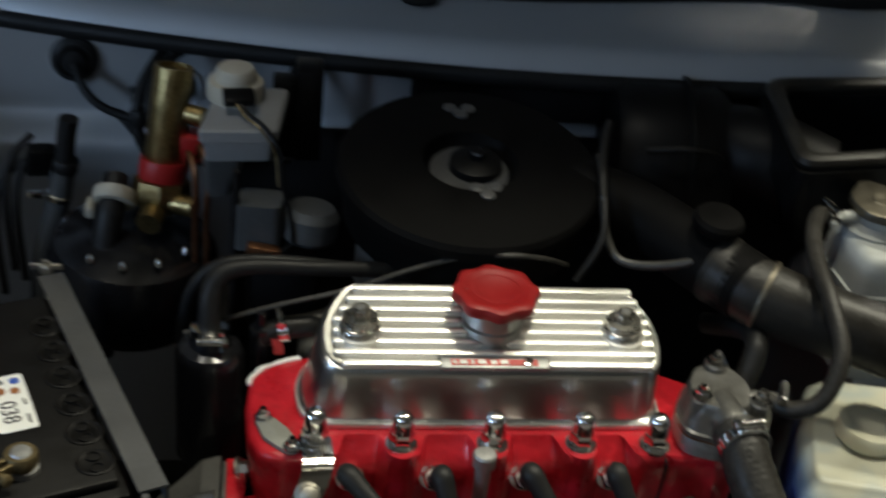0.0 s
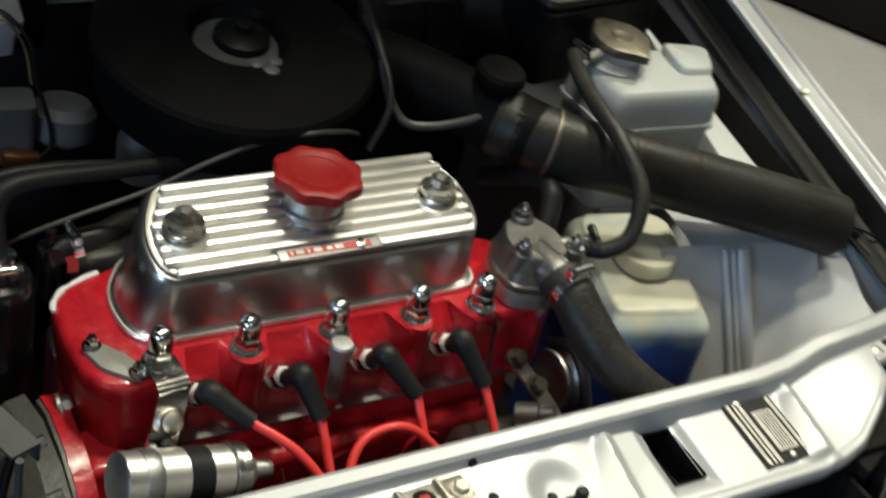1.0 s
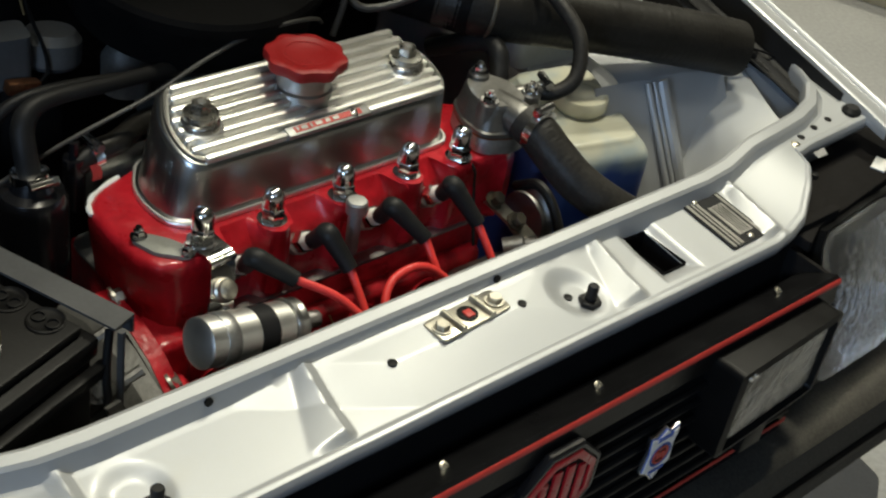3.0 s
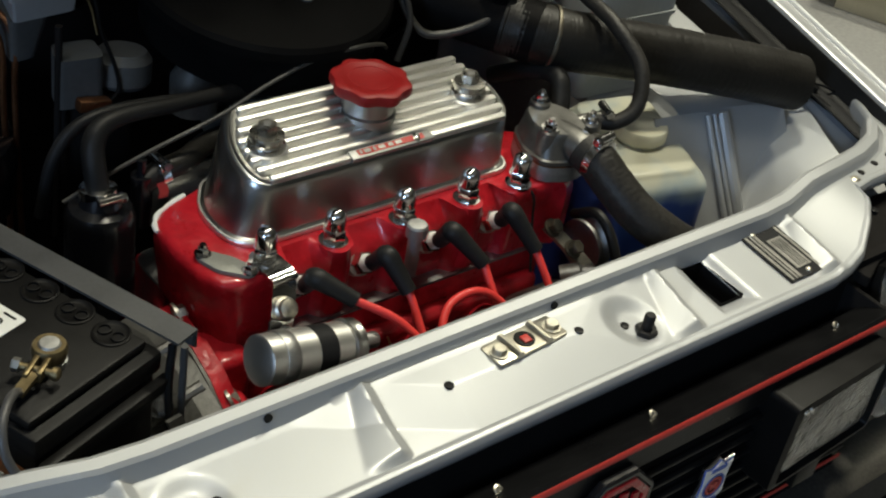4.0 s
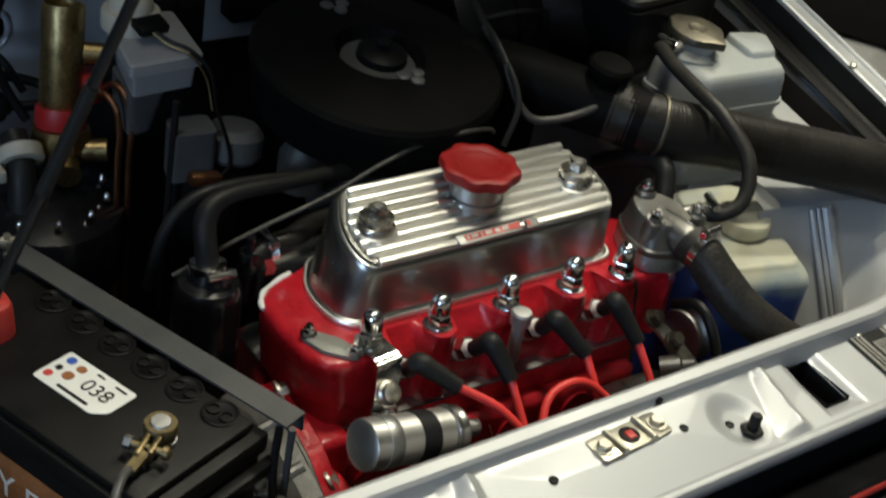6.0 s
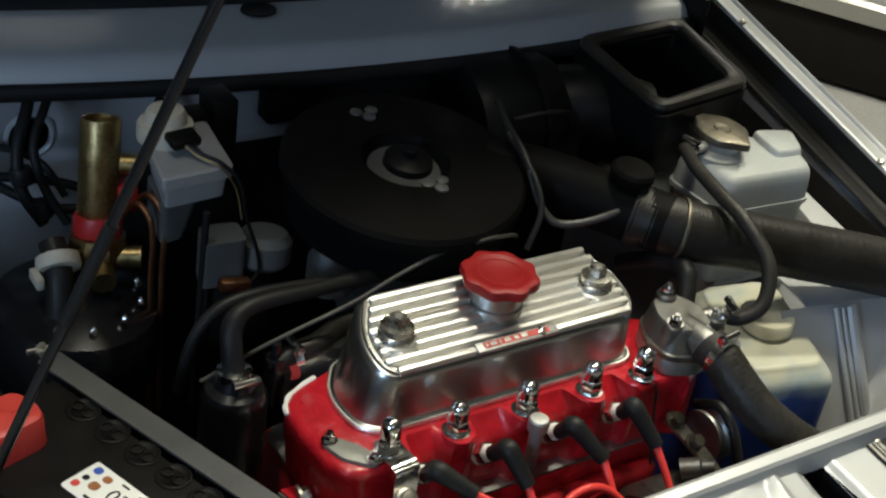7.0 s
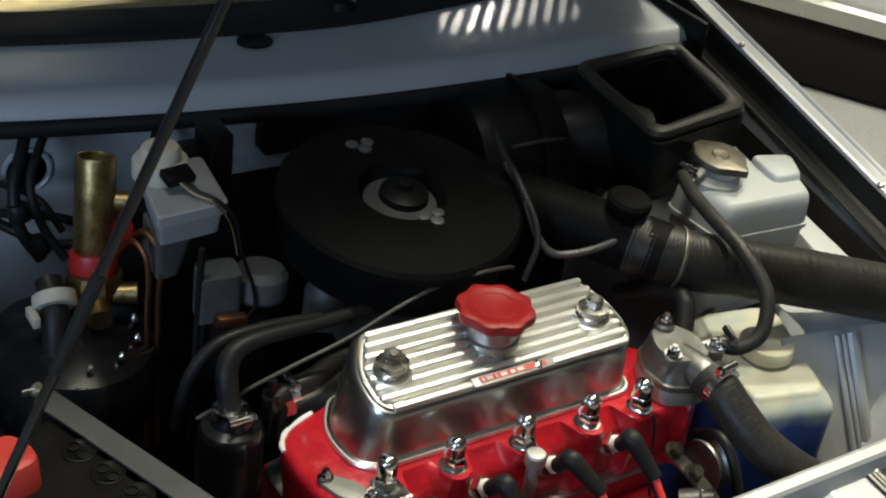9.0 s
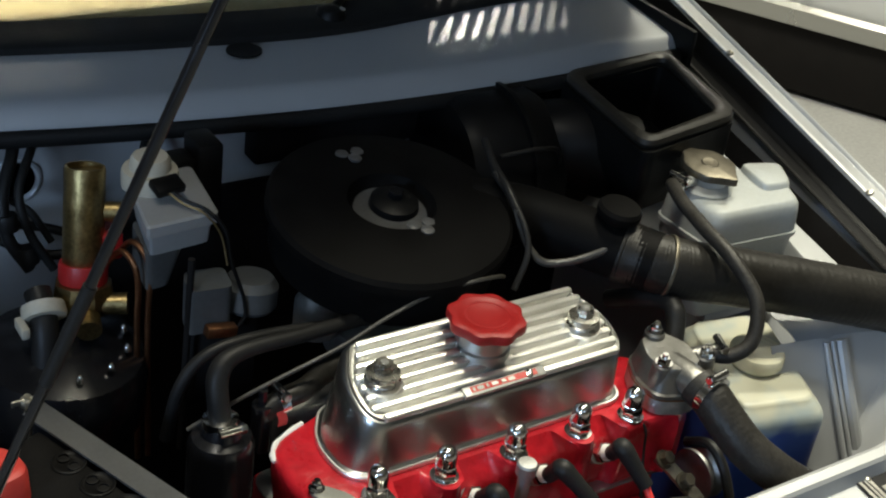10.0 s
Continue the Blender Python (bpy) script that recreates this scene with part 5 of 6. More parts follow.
part("fitting", joined(lathe([(0.018, 0), (0.027, 0.008), (0.030, 0.022), (0.028, 0.034)], (-0.288, 0.322, 0.760), (0.08, 0.2, 1), 8), cyl((-0.288, 0.318, 0.775), (-0.252, 0.300, 0.778), 0.011, 12), cyl((-0.288, 0.318, 0.772), (-0.296, 0.285, 0.766), 0.0125, 12)), BRASS, MASTER)
part("union", cyl((-0.268, 0.345, 0.86), (-0.244, 0.333, 0.86), 0.010, 14), BRASS, MASTER)
part("servo", lathe([(0.035, 0.0), (0.072, 0.012), (0.084, 0.03), (0.084, 0.085), (0.078, 0.10), (0.045, 0.112), (0.03, 0.116)], (-0.318, 0.318, 0.632), (0.05, -0.05, 1), 48), BLACKGLOSS, MASTER)
for k in range(5):
    a = -2.2 + k * 0.55
    part("servo_bolt", lathe([(0.004, 0), (0.003, 0.006), (0.001, 0.008)], (-0.313 + 0.062 * math.cos(a), 0.312 + 0.062 * math.sin(a), 0.737), seg=10), CHROME, MASTER)
for dx, top in ((0.0, 0.842), (0.011, 0.850)):
    part("brake_pipe", tube([(-0.262 + dx, 0.335, 0.80 + dx), (-0.258 + dx, 0.305, top - 0.006), (-0.252 + dx, 0.285, top - 0.012), (-0.250 + dx, 0.279, top - 0.04), (-0.251 + dx, 0.279, 0.76), (-0.249 + dx, 0.277, 0.60)], 0.0030, 10), COPPER, MASTER, "copper brake pipe")
part("bracket_red", box(-0.268, -0.246, 0.325, 0.352, 0.812, 0.842, 0.004), REDCAP, MASTER)
HEAT = holder("bypass_hose", (-0.34, 0.30, 0.74), "black hose with a pale round clip", "hose")
part("hose", tube([(-0.330, 0.330, 0.792), (-0.331, 0.314, 0.783), (-0.334, 0.298, 0.768), (-0.338, 0.286, 0.738), (-0.341, 0.278, 0.69), (-0.345, 0.27, 0.62)], 0.0130, 18), RUBBER, HEAT)
part("clip", lathe([(0.0135, 0), (0.0200, 0.001), (0.0215, 0.004), (0.0205, 0.014), (0.0135, 0.016)], (-0.331, 0.306, 0.776), (0.1, 0.72, 0.55), 28), OLDWHITE, HEAT, "pale plastic hose clip")
part("clip_tail", moved(box(-0.004, 0.004, -0.012, 0.012, -0.006, 0.006, 0.002), pose(-0.353, 0.305, 0.772)), OLDWHITE, HEAT)
GROM = holder("loom_grommet", (-0.30, 0.45, 0.8), "black cable running from a bulkhead grommet", "cable")
part("grommet", lathe([(0.0255, 0), (0.0265, 0.003), (0.0250, 0.007), (0.0190, 0.010), (0.0175, 0.007), (0.0150, 0.007), (0.0120, 0.013), (0.001, 0.015)], (-0.393, 0.544, 0.819), (0, -1, 0.1), 36), RUBBER, GROM)
part("flange", lathe([(0.026, 0.0), (0.031, 0.0005), (0.031, 0.0025), (0.026, 0.003)], (-0.393, 0.5455, 0.819), (0, -1, 0.1), 36), SILVER, GROM)
part("cable", tube([(-0.391, 0.530, 0.817), (-0.382, 0.512, 0.800), (-0.364, 0.502, 0.784), (-0.338, 0.496, 0.775), (-0.300, 0.486, 0.771), (-0.262, 0.470, 0.765), (-0.225, 0.44, 0.755)], 0.0050, 12), RUBBER, GROM)
CONN = holder("loom_connector", (-0.40, 0.38, 0.70), "grey sleeved wiring with a plated clip beside the servo", "cable")
part("sleeve", tube([(-0.388, 0.382, 0.768), (-0.394, 0.380, 0.735), (-0.404, 0.378, 0.700), (-0.414, 0.376, 0.655), (-0.42, 0.37, 0.56)], 0.0120, 16), DIMPLASTIC, CONN)
part("plug", joined(tube([(-0.380, 0.384, 0.828), (-0.384, 0.384, 0.805), (-0.387, 0.383, 0.770)], 0.0100, 14), lathe([(0.0125, 0), (0.0135, 0.002), (0.0135, 0.012), (0.0125, 0.014)], (-0.387, 0.383, 0.768), (0.2, 0, 1), 16)), RUBBER, CONN)
part("plug", moved(box(-0.014, 0.014, -0.009, 0.009, -0.016, 0.016, 0.003), pose(-0.411, 0.386, 0.778, 10, 8, 20)), BLACKP, CONN)
part("clip", joined(lathe([(0.0128, 0), (0.0140, 0.001), (0.0140, 0.007), (0.0128, 0.008)], (-0.3945, 0.380, 0.736), (0.25, 0, 1), 18), moved(box(-0.010, 0.006, -0.004, 0.004, -0.003, 0.003, 0.001), pose(-0.414, 0.374, 0.744))), CHROME, CONN)
for k, (dx, dz) in enumerate(((0.0, 0.0), (0.010, -0.012), (-0.012, -0.03))):
    part("wire", tube([(-0.420 + dx, 0.40, 0.800 + dz), (-0.440 + dx, 0.385, 0.780 + dz), (-0.446 + dx, 0.372, 0.740 + dz), (-0.440 + dx, 0.36, 0.66 + dz)], 0.0042, 10), RUBBER, CONN)
LOOM = holder("bulkhead_loom", (-0.31, 0.5, 0.80), "tangled black wiring and hoses on the bulkhead", "cable")
for p, r in (([(-0.285, 0.530, 0.850), (-0.300, 0.495, 0.845), (-0.318, 0.470, 0.815), (-0.318, 0.455, 0.775), (-0.300, 0.445, 0.740)], 0.0065), ([(-0.262, 0.530, 0.845), (-0.285, 0.485, 0.850), (-0.306, 0.455, 0.825), (-0.300, 0.440, 0.785), (-0.280, 0.430, 0.745)], 0.0048), ([(-0.330, 0.530, 0.790), (-0.315, 0.500, 0.800), (-0.292, 0.470, 0.795), (-0.275, 0.450, 0.765)], 0.0040), ([(-0.345, 0.520, 0.765), (-0.320, 0.480, 0.760), (-0.290, 0.455, 0.750), (-0.250, 0.440, 0.752)], 0.0055), ([(-0.140, 0.520, 0.845), (-0.160, 0.490, 0.825), (-0.168, 0.460, 0.790), (-0.160, 0.430, 0.760)], 0.0050)):
    part("cable", tube(p, r, 12), RUBBER, LOOM)
for x, y, z in ((-0.318, 0.462, 0.800), (-0.302, 0.449, 0.765)):
    part("tape", lathe([(0.0105, 0), (0.0115, 0.003), (0.0115, 0.015), (0.0105, 0.018)], (x, y, z), (0.1, -0.2, -1), 16), RUBBER, LOOM)
PUMP = holder("fuel_filter", (-0.18, 0.25, 0.78), "small pale plastic pump with wire terminals", "pump")
part("body", joined(lathe([(0.024, 0), (0.028, 0.005), (0.028, 0.026), (0.022, 0.034)], (-0.142, 0.262, 0.770), (0.1, 0.1, 1), 28), loft([[(p.x, p.y, z) for p in outline([(-0.215, 0.245), (-0.170, 0.240), (-0.165, 0.275), (-0.205, 0.28)], 0.008, 4)] for z in (0.765, 0.815)])), DIMPLASTIC, PUMP)
part("terminal", moved(box(-0.016, 0.016, -0.006, 0.006, -0.006, 0.006, 0.002), pose(-0.185, 0.233, 0.772, 0, 10, 0)), COPPER, PUMP)
part("foot", box(-0.20, -0.13, 0.255, 0.29, 0.66, 0.7645, 0.010), BLACKMATT, PUMP)
part("post", cyl((-0.214, 0.252, 0.62), (-0.211, 0.248, 0.850), 0.0035, 12), BLACKMATT, PUMP)

# ---- hoses and pot between battery and engine ----
POT = holder("oil_separator", (-0.232, 0.13, 0.68), "black canister with a clipped elbow hose", "canister")
part("canister", lathe([(0.026, 0), (0.031, 0.005), (0.031, 0.118), (0.027, 0.126), (0.019, 0.130), (0.0145, 0.142)], (-0.231, 0.128, 0.612), seg=36), BLACKGLOSS, POT)
part("elbow", tube([(-0.231, 0.129, 0.745), (-0.232, 0.137, 0.772), (-0.229, 0.146, 0.790), (-0.217, 0.152, 0.802), (-0.19, 0.155, 0.806), (-0.14, 0.160, 0.802), (-0.08, 0.172, 0.794), (-0.02, 0.19, 0.78)], 0.0092, 20, 8, radius=lambda u: 1.12 - 0.35 * ease(0.3, 0.6, u)), RUBBER, POT, "black rubber elbow hose")
clamp((-0.2315, 0.1305, 0.752), (0, 0.12, 1), 0.0155, POT)
part("second_hose", tube([(-0.26, 0.185, 0.70), (-0.25, 0.18, 0.76), (-0.225, 0.18, 0.79), (-0.18, 0.182, 0.795), (-0.11, 0.188, 0.785), (-0.02, 0.20, 0.765)], 0.0060, 14), RUBBER, POT)
HH = holder("heater_return_hose", (-0.15, 0.138, 0.75), "grey hose with a steel clip behind the cylinder head", "hose")
part("hose", tube([(-0.185, 0.138, 0.742), (-0.165, 0.139, 0.750), (-0.14, 0.142, 0.753), (-0.11, 0.158, 0.753), (-0.08, 0.165, 0.752)], 0.0108, 16), HOSERUB, HH)
clamp((-0.166, 0.1385, 0.749), (1, 0.05, 0.2), 0.0112, HH)
part("valve", joined(cyl((-0.186, 0.138, 0.700), (-0.186, 0.138, 0.752), 0.010, 16), cyl((-0.186, 0.138, 0.752), (-0.186, 0.138, 0.768), 0.0045, 12)), BLACKGLOSS, HH)
part("tag", strap([(-0.172, 0.128, 0.746), (-0.170, 0.126, 0.738), (-0.170, 0.127, 0.730)], 0.009, 0.0015, (1, 0, 0)), REDPRINT, HH, "red and white tag")

# ---- battery ----
BATT = holder("battery", (-0.38, 0.05, 0.66), "black car battery with a printed label and orange side", "battery")
BA = math.degrees(math.atan2(0.94, -0.342)) - 90
BMX = pose(-0.285, -0.076, 0.0, 0, 0, BA)
# local frame: x across to the left (negative), y along the case
part("case", moved(box(-0.125, 0.0, 0.004, 0.272, 0.58, 0.728, 0.004), BMX), BATTERY, BATT)
part("lid", moved(joined(box(-0.128, 0.003, 0.0, 0.276, 0.7285, 0.748, 0.003), box(-0.124, -0.004, 0.010, 0.270, 0.7485, 0.757, 0.003)), BMX), BATTERY, BATT)
for k in range(6):
    vx, vy = -0.0165 + 0.0006 * k, 0.034 + k * 0.0372
    part("vent_plug", moved(joined(lathe([(0.0150, 0), (0.0150, 0.0016), (0.0138, 0.0022), (0.0125, 0.0010), (0.0110, 0.0004), (0.0005, 0.0004)], (vx, vy, 0.7566), seg=28), *[lathe([(0.0058, 0.0), (0.0058, 0.0022), (0.0044, 0.0024), (0.0042, 0.0008), (0.0002, 0.0008)], (vx, vy + d, 0.7566), seg=16) for d in (-0.0068, 0.0068)]), BMX), BATTERY, BATT)
part("ledge", moved(box(-0.128, 0.004, -0.010, -0.0005, 0.715, 0.727, 0.002), BMX), BATTERY, BATT)
lab = part("label", moved(slab([(-0.036, -0.0195), (0.026, -0.0195), (0.036, -0.010), (0.036, 0.0195), (-0.036, 0.0195)], 0, 0.0006, 0.003, 3), Matrix.Translation((-0.390, 0.020, 0.7572)) @ pose(0, 0, 0, 0, 0, BA - 90)), LABEL, BATT, "white printed sticker")
LM = Matrix.Translation((-0.390, 0.020, 0.7580)) @ pose(0, 0, 0, 0, 0, BA - 90)
text_mesh("038", 0.019, LM @ pose(0.012, 0.0005, 0), INK, "number", lab, 0.0002)
for x, y, w, h, m_ in ((-0.027, 0.012, 0.004, 0.004, BLUEINK), (-0.014, 0.010, 0.0042, 0.0036, ORANGE), (-0.028, 0.0, 0.003, 0.003, INK), (-0.016, -0.002, 0.0048, 0.0046, ORANGE), (-0.029, -0.010, 0.0036, 0.0036, REDPRINT), (0.024, 0.014, 0.006, 0.001, INK), (0.002, -0.0145, 0.016, 0.0014, INK), (0.002, 0.0148, 0.004, 0.001, INK)):
    part("print_mark", moved(slab([(x - w, y - h), (x + w, y - h), (x + w, y + h), (x - w, y + h)], 0, 0.0003, min(w, h) * 0.9, 3), LM), m_, lab)
SF = BMX @ pose(-0.1255, 0.136, 0.650, 90, 0, -90)
side = part("side_print", moved(slab([(-0.125, -0.055), (0.125, -0.055), (0.125, 0.062), (-0.125, 0.062)], 0, 0.0006, 0.004, 3), SF), ORANGE, BATT, "orange printed side label")
text_mesh("HEAVY DUTY", 0.034, SF @ pose(0.0, 0.032, 0.0008), LABEL, "lettering", side, 0.0002)
TX, TY = -0.3655, -0.0585
TERM = part("terminal", lathe([(0.0125, 0.7568), (0.0125, 0.762), (0.0088, 0.763), (0.0084, 0.7755), (0.0072, 0.7770), (0.001, 0.7772)], (TX, TY, 0), seg=24), ALLOYDULL, BATT)
CL = Matrix.Translation((TX, TY, 0)) @ pose(0, 0, 0, 0, 0, -48)
part("clamp", joined(lathe([(0.0086, 0.763), (0.0122, 0.764), (0.0128, 0.768), (0.0128, 0.7735), (0.0118, 0.7755), (0.0086, 0.7755)], (TX, TY, 0), seg=28), moved(joined(box(-0.0062, -0.0020, -0.034, -0.009, 0.764, 0.7735, 0.0012), box(0.0020, 0.0062, -0.030, -0.009, 0.764, 0.7735, 0.0012), cyl((-0.013, -0.022, 0.769), (0.0125, -0.022, 0.769), 0.0030, 12)), CL)), OLDBRASS, TERM, "dull brass cable clamp")
part("clamp_nut", moved(hexagon((-0.0125, -0.022, 0.769), (-1, 0, 0), 0.0095, 0.006), CL), PLATED, TERM)
part("clamp_bolt", moved(lathe([(0.0052, 0), (0.0052, 0.004), (0.003, 0.0055)], (0.0115, -0.022, 0.769), (1, 0, 0), 12), CL), OLDBRASS, TERM)
part("strap_end", strap([(-0.386, -0.077, 0.7695), (-0.396, -0.083, 0.7675), (-0.403, -0.0865, 0.7645)], 0.0085, 0.004, (0.6, -1, 0)), OLDBRASS, TERM)
part("earth_cable", tube([(-0.401, -0.086, 0.766), (-0.408, -0.094, 0.7745), (-0.418, -0.106, 0.779), (-0.428, -0.120, 0.776), (-0.432, -0.131, 0.763), (-0.427, -0.138, 0.745), (-0.414, -0.142, 0.722), (-0.40, -0.143, 0.68)], 0.0034, 12), GREYPAINT, TERM)
RT = BMX @ pose(-0.085, 0.232, 0.7575)
part("terminal_cover", moved(slab([(-0.034, -0.024), (0.022, -0.026), (0.030, -0.008), (0.026, 0.020), (-0.034, 0.024)], 0, 0.030, 0.012, 5, 0.006, 0.002), RT), REDPRINT, BATT, "red plastic terminal cover")
part("terminal_cover_rib", moved(box(-0.030, -0.004, -0.003, 0.003, 0.0302, 0.034, 0.0012), RT), REDPRINT, BATT)
HOLD = holder("battery_clamp", (-0.33, 0.05, 0.758), "grey steel hold-down bar across the battery's edge", "clamp bar")
bar = [Vector((-0.2665, -0.083, 0.7575)), Vector((-0.379, 0.200, 0.7595))]
bd = (bar[1] - bar[0]).normalized()
bx = Vector((bd.y, -bd.x, 0))
part("bar", loft([[p - bx * 0.0105 + Vector((0, 0, 0.0012)), p + bx * 0.0105 + Vector((0, 0, 0.0012)), p + bx * 0.0105 + Vector((0, 0, -0.014)), p + bx * 0.0125 + Vector((0, 0, -0.014)), p + bx * 0.0125 + Vector((0, 0, 0.0035)), p - bx * 0.0105 + Vector((0, 0, 0.0035))] for p in (bar[0], bar[0].lerp(bar[1], 0.5), bar[1])]), STEELBAR, HOLD)
part("rod", cyl((-0.382, 0.204, 0.60), (-0.382, 0.204, 0.775), 0.003, 10), ZINC, HOLD)
part("wing_nut", joined(hexagon((-0.382, 0.204, 0.763), (0, 0, 1), 0.012, 0.008), box(-0.396, -0.368, 0.2025, 0.2055, 0.766, 0.772, 0.001)), ZINC, HOLD)
part("rod", cyl((-0.2715, -0.088, 0.60), (-0.2715, -0.088, 0.758), 0.003, 10), STEELBAR, HOLD)
thing("battery_tray", moved(box(-0.15, 0.02, -0.02, 0.29, 0.565, 0.579, 0.003), BMX), BLACKMATT, "black steel tray under the battery", "tray")

# ---- front of the car ----
GRILLE = holder("grille", (0, -0.3, 0.6), "black plastic front grille with a red pinstripe", "grille")
part("top_lip", sheet(lambda x, v: (x, (-0.258, -0.259, -0.268, -0.285, -0.298, -0.303, -0.305)[int(v)], (0.655, 0.672, 0.679, 0.690, 0.697, 0.694, 0.668)[int(v)]), steps(-0.62, 0.392, 20), list(range(7)), 0.002), GRILLEBLACK, GRILLE)
part("pinstripe", sheet(lambda x, v: (x, (-0.3025, -0.3042, -0.3046)[int(v)], (0.6955, 0.6935, 0.690)[int(v)]), steps(-0.62, 0.392, 20), [0, 1, 2], 0.0008), REDPRINT, GRILLE, "red pinstripe along the grille's edge")
part("backing", box(-0.62, 0.39, -0.285, -0.280, 0.50, 0.668), BLACKMATT, GRILLE)
for k in range(7):
    z = 0.652 - k * 0.021
    part("slat", moved(joined(box(-0.54, 0.43, -0.008, 0.011, -0.0025, 0.0025, 0.001), tube([(-0.54, -0.0075, 0), (0.43, -0.0075, 0)], 0.0042, 12, smooth=False)), pose(-0.04, -0.296, z, 28, 0, 0)), GRILLEBLACK, GRILLE)
part("bottom_bar", box(-0.62, 0.39, -0.305, -0.285, 0.494, 0.507, 0.004), BLACKGLOSS, GRILLE)
part("lower_pinstripe", box(-0.62, 0.39, -0.3068, -0.3052, 0.508, 0.512), REDPRINT, GRILLE, "red pinstripe along the grille's edge")
for x in (-0.10, 0.075, 0.33):
    part("screw", lathe([(0.0042, 0), (0.0042, 0.0012), (0.0025, 0.0018), (0.0020, 0.0008), (0.0005, 0.0008)], (x, -0.276, 0.6855), (0, -0.5, 0.85), 12), ZINC, GRILLE)
BADGE = holder("octagon_badge", (0.005, -0.318, 0.632), "black octagonal grille badge with raised red bars", "badge")


def octagon(r, y, cx=0.005, cz=0.632):
    return [(cx + r * math.cos(math.pi / 8 + k * math.pi / 4), y, cz + r * math.sin(math.pi / 8 + k * math.pi / 4)) for k in range(8)]


part("base", loft([octagon(0.047, -0.304), octagon(0.0505, -0.306), octagon(0.0505, -0.312), octagon(0.0485, -0.3145), octagon(0.0450, -0.3145), octagon(0.0435, -0.3125)]), BLACKGLOSS, BADGE)
part("field", loft([octagon(0.0430, -0.311), octagon(0.0430, -0.3130), octagon(0.0420, -0.3134)]), BLACKMATT, BADGE)
part("red_ring", loft([octagon(0.0428, -0.3130), octagon(0.0428, -0.3152), octagon(0.0420, -0.3157), octagon(0.0350, -0.3157), octagon(0.0345, -0.3130)], cap=False), RED, BADGE)
for x0, x1, z0, z1 in ((-0.026, -0.0175, -0.020, 0.020), (-0.0115, -0.002, -0.026, 0.026), (0.004, 0.0135, -0.026, 0.026), (0.0195, 0.028, -0.020, 0.020)):
    part("raised_bar", box(0.004 + x0, 0.004 + x1, -0.3160, -0.3131, 0.632 + z0, 0.632 + z1, 0.0008), RED, BADGE)
SHIELD = holder("shield_badge", (0.142, -0.315, 0.603), "white and blue enamel shield badge on the grille", "badge")
sh = [(-0.024, 0.030), (-0.012, 0.026), (0.0, 0.036), (0.012, 0.026), (0.024, 0.030), (0.021, 0.006), (0.024, -0.020), (0.008, -0.030), (0.0, -0.040), (-0.008, -0.030), (-0.024, -0.020), (-0.021, 0.006)]


def shield(s, y):
    return [(0.142 + 0.84 * x * s, y, 0.603 + 0.90 * z * s) for x, z in sh]


part("rim", loft([shield(1.0, -0.3115), shield(1.0, -0.3140), shield(0.98, -0.3150)]), CHROME, SHIELD, "bright metal rim")
part("outline", loft([shield(0.93, -0.3140), shield(0.93, -0.3158)]), BLUEINK, SHIELD)
part("field", loft([shield(0.89, -0.3145), shield(0.89, -0.3168)]), LABEL, SHIELD)
part("disc", joined(lathe([(0.0140, 0), (0.0140, 0.0006), (0.0120, 0.0006), (0.0120, 0.0)], (0.142, -0.3168, 0.602), (0, -1, 0), 32)), BLUEINK, SHIELD)
part("disc_ring", joined(lathe([(0.0105, 0), (0.0105, 0.0007), (0.0080, 0.0007), (0.0080, 0.0)], (0.142, -0.3168, 0.602), (0, -1, 0), 32)), REDPRINT, SHIELD)
for x0, x1, z0, z1 in ((-0.005, -0.001, -0.004, 0.004), (0.001, 0.005, -0.004, 0.004)):
    part("mark_bar", box(0.142 + x0, 0.142 + x1, -0.3177, -0.3168, 0.602 + z0, 0.602 + z1), REDPRINT, SHIELD)
for x0, x1, z0, z1 in ((-0.010, 0.010, 0.018, 0.023), (-0.010, 0.010, -0.022, -0.018)):
    part("print_bar", box(0.142 + x0, 0.142 + x1, -0.3175, -0.3168, 0.603 + z0, 0.603 + z1), BLUEINK, SHIELD)

LAMP = holder("driving_lamp", (0.28, -0.33, 0.62), "rectangular black driving lamp in front of the grille", "lamp")
LX = pose(0.287, -0.320, 0.629, 0, 0, 3)


def rrect(w, h, y, r=0.016):
    return [LX @ Vector((p.x, y, p.y)) for p in outline([(-w, -h), (w, -h), (w, h), (-w, h)], r, 5)]


part("shell", loft([rrect(0.070, 0.040, 0.046, 0.008), rrect(0.082, 0.050, 0.040, 0.008), rrect(0.084, 0.052, 0.012, 0.008), rrect(0.084, 0.052, -0.012, 0.008), rrect(0.076, 0.045, -0.014, 0.006), rrect(0.074, 0.043, -0.004, 0.006)]), BLACKP, LAMP)
part("reflector", loft([rrect(0.073, 0.042, -0.0035, 0.006), rrect(0.060, 0.033, 0.010, 0.006), rrect(0.036, 0.020, 0.020, 0.006), rrect(0.002, 0.001, 0.024, 0.0005)], cap=False), DARKREFL, LAMP)
part("lens", loft([rrect(0.0735, 0.0425, -0.006, 0.006), rrect(0.0735, 0.0425, -0.0085, 0.006), rrect(0.066, 0.036, -0.0105, 0.006)]), LAMPGLASS, LAMP, "clear ribbed glass lens").visible_shadow = False
part("bracket", box(0.265, 0.30, -0.33, -0.290, 0.545, 0.577, 0.003), BLACKP, LAMP)
for x in (-0.075, -0.068):
    part("screw", lathe([(0.003, 0), (0.002, 0.002)], LX @ Vector((x, -0.0145, 0.048)), (0, -1, 0), 10), CHROME, LAMP)
HEADL = holder("headlamp", (0.58, -0.2, 0.6), "rectangular glass headlamp beside the grille", "headlamp")


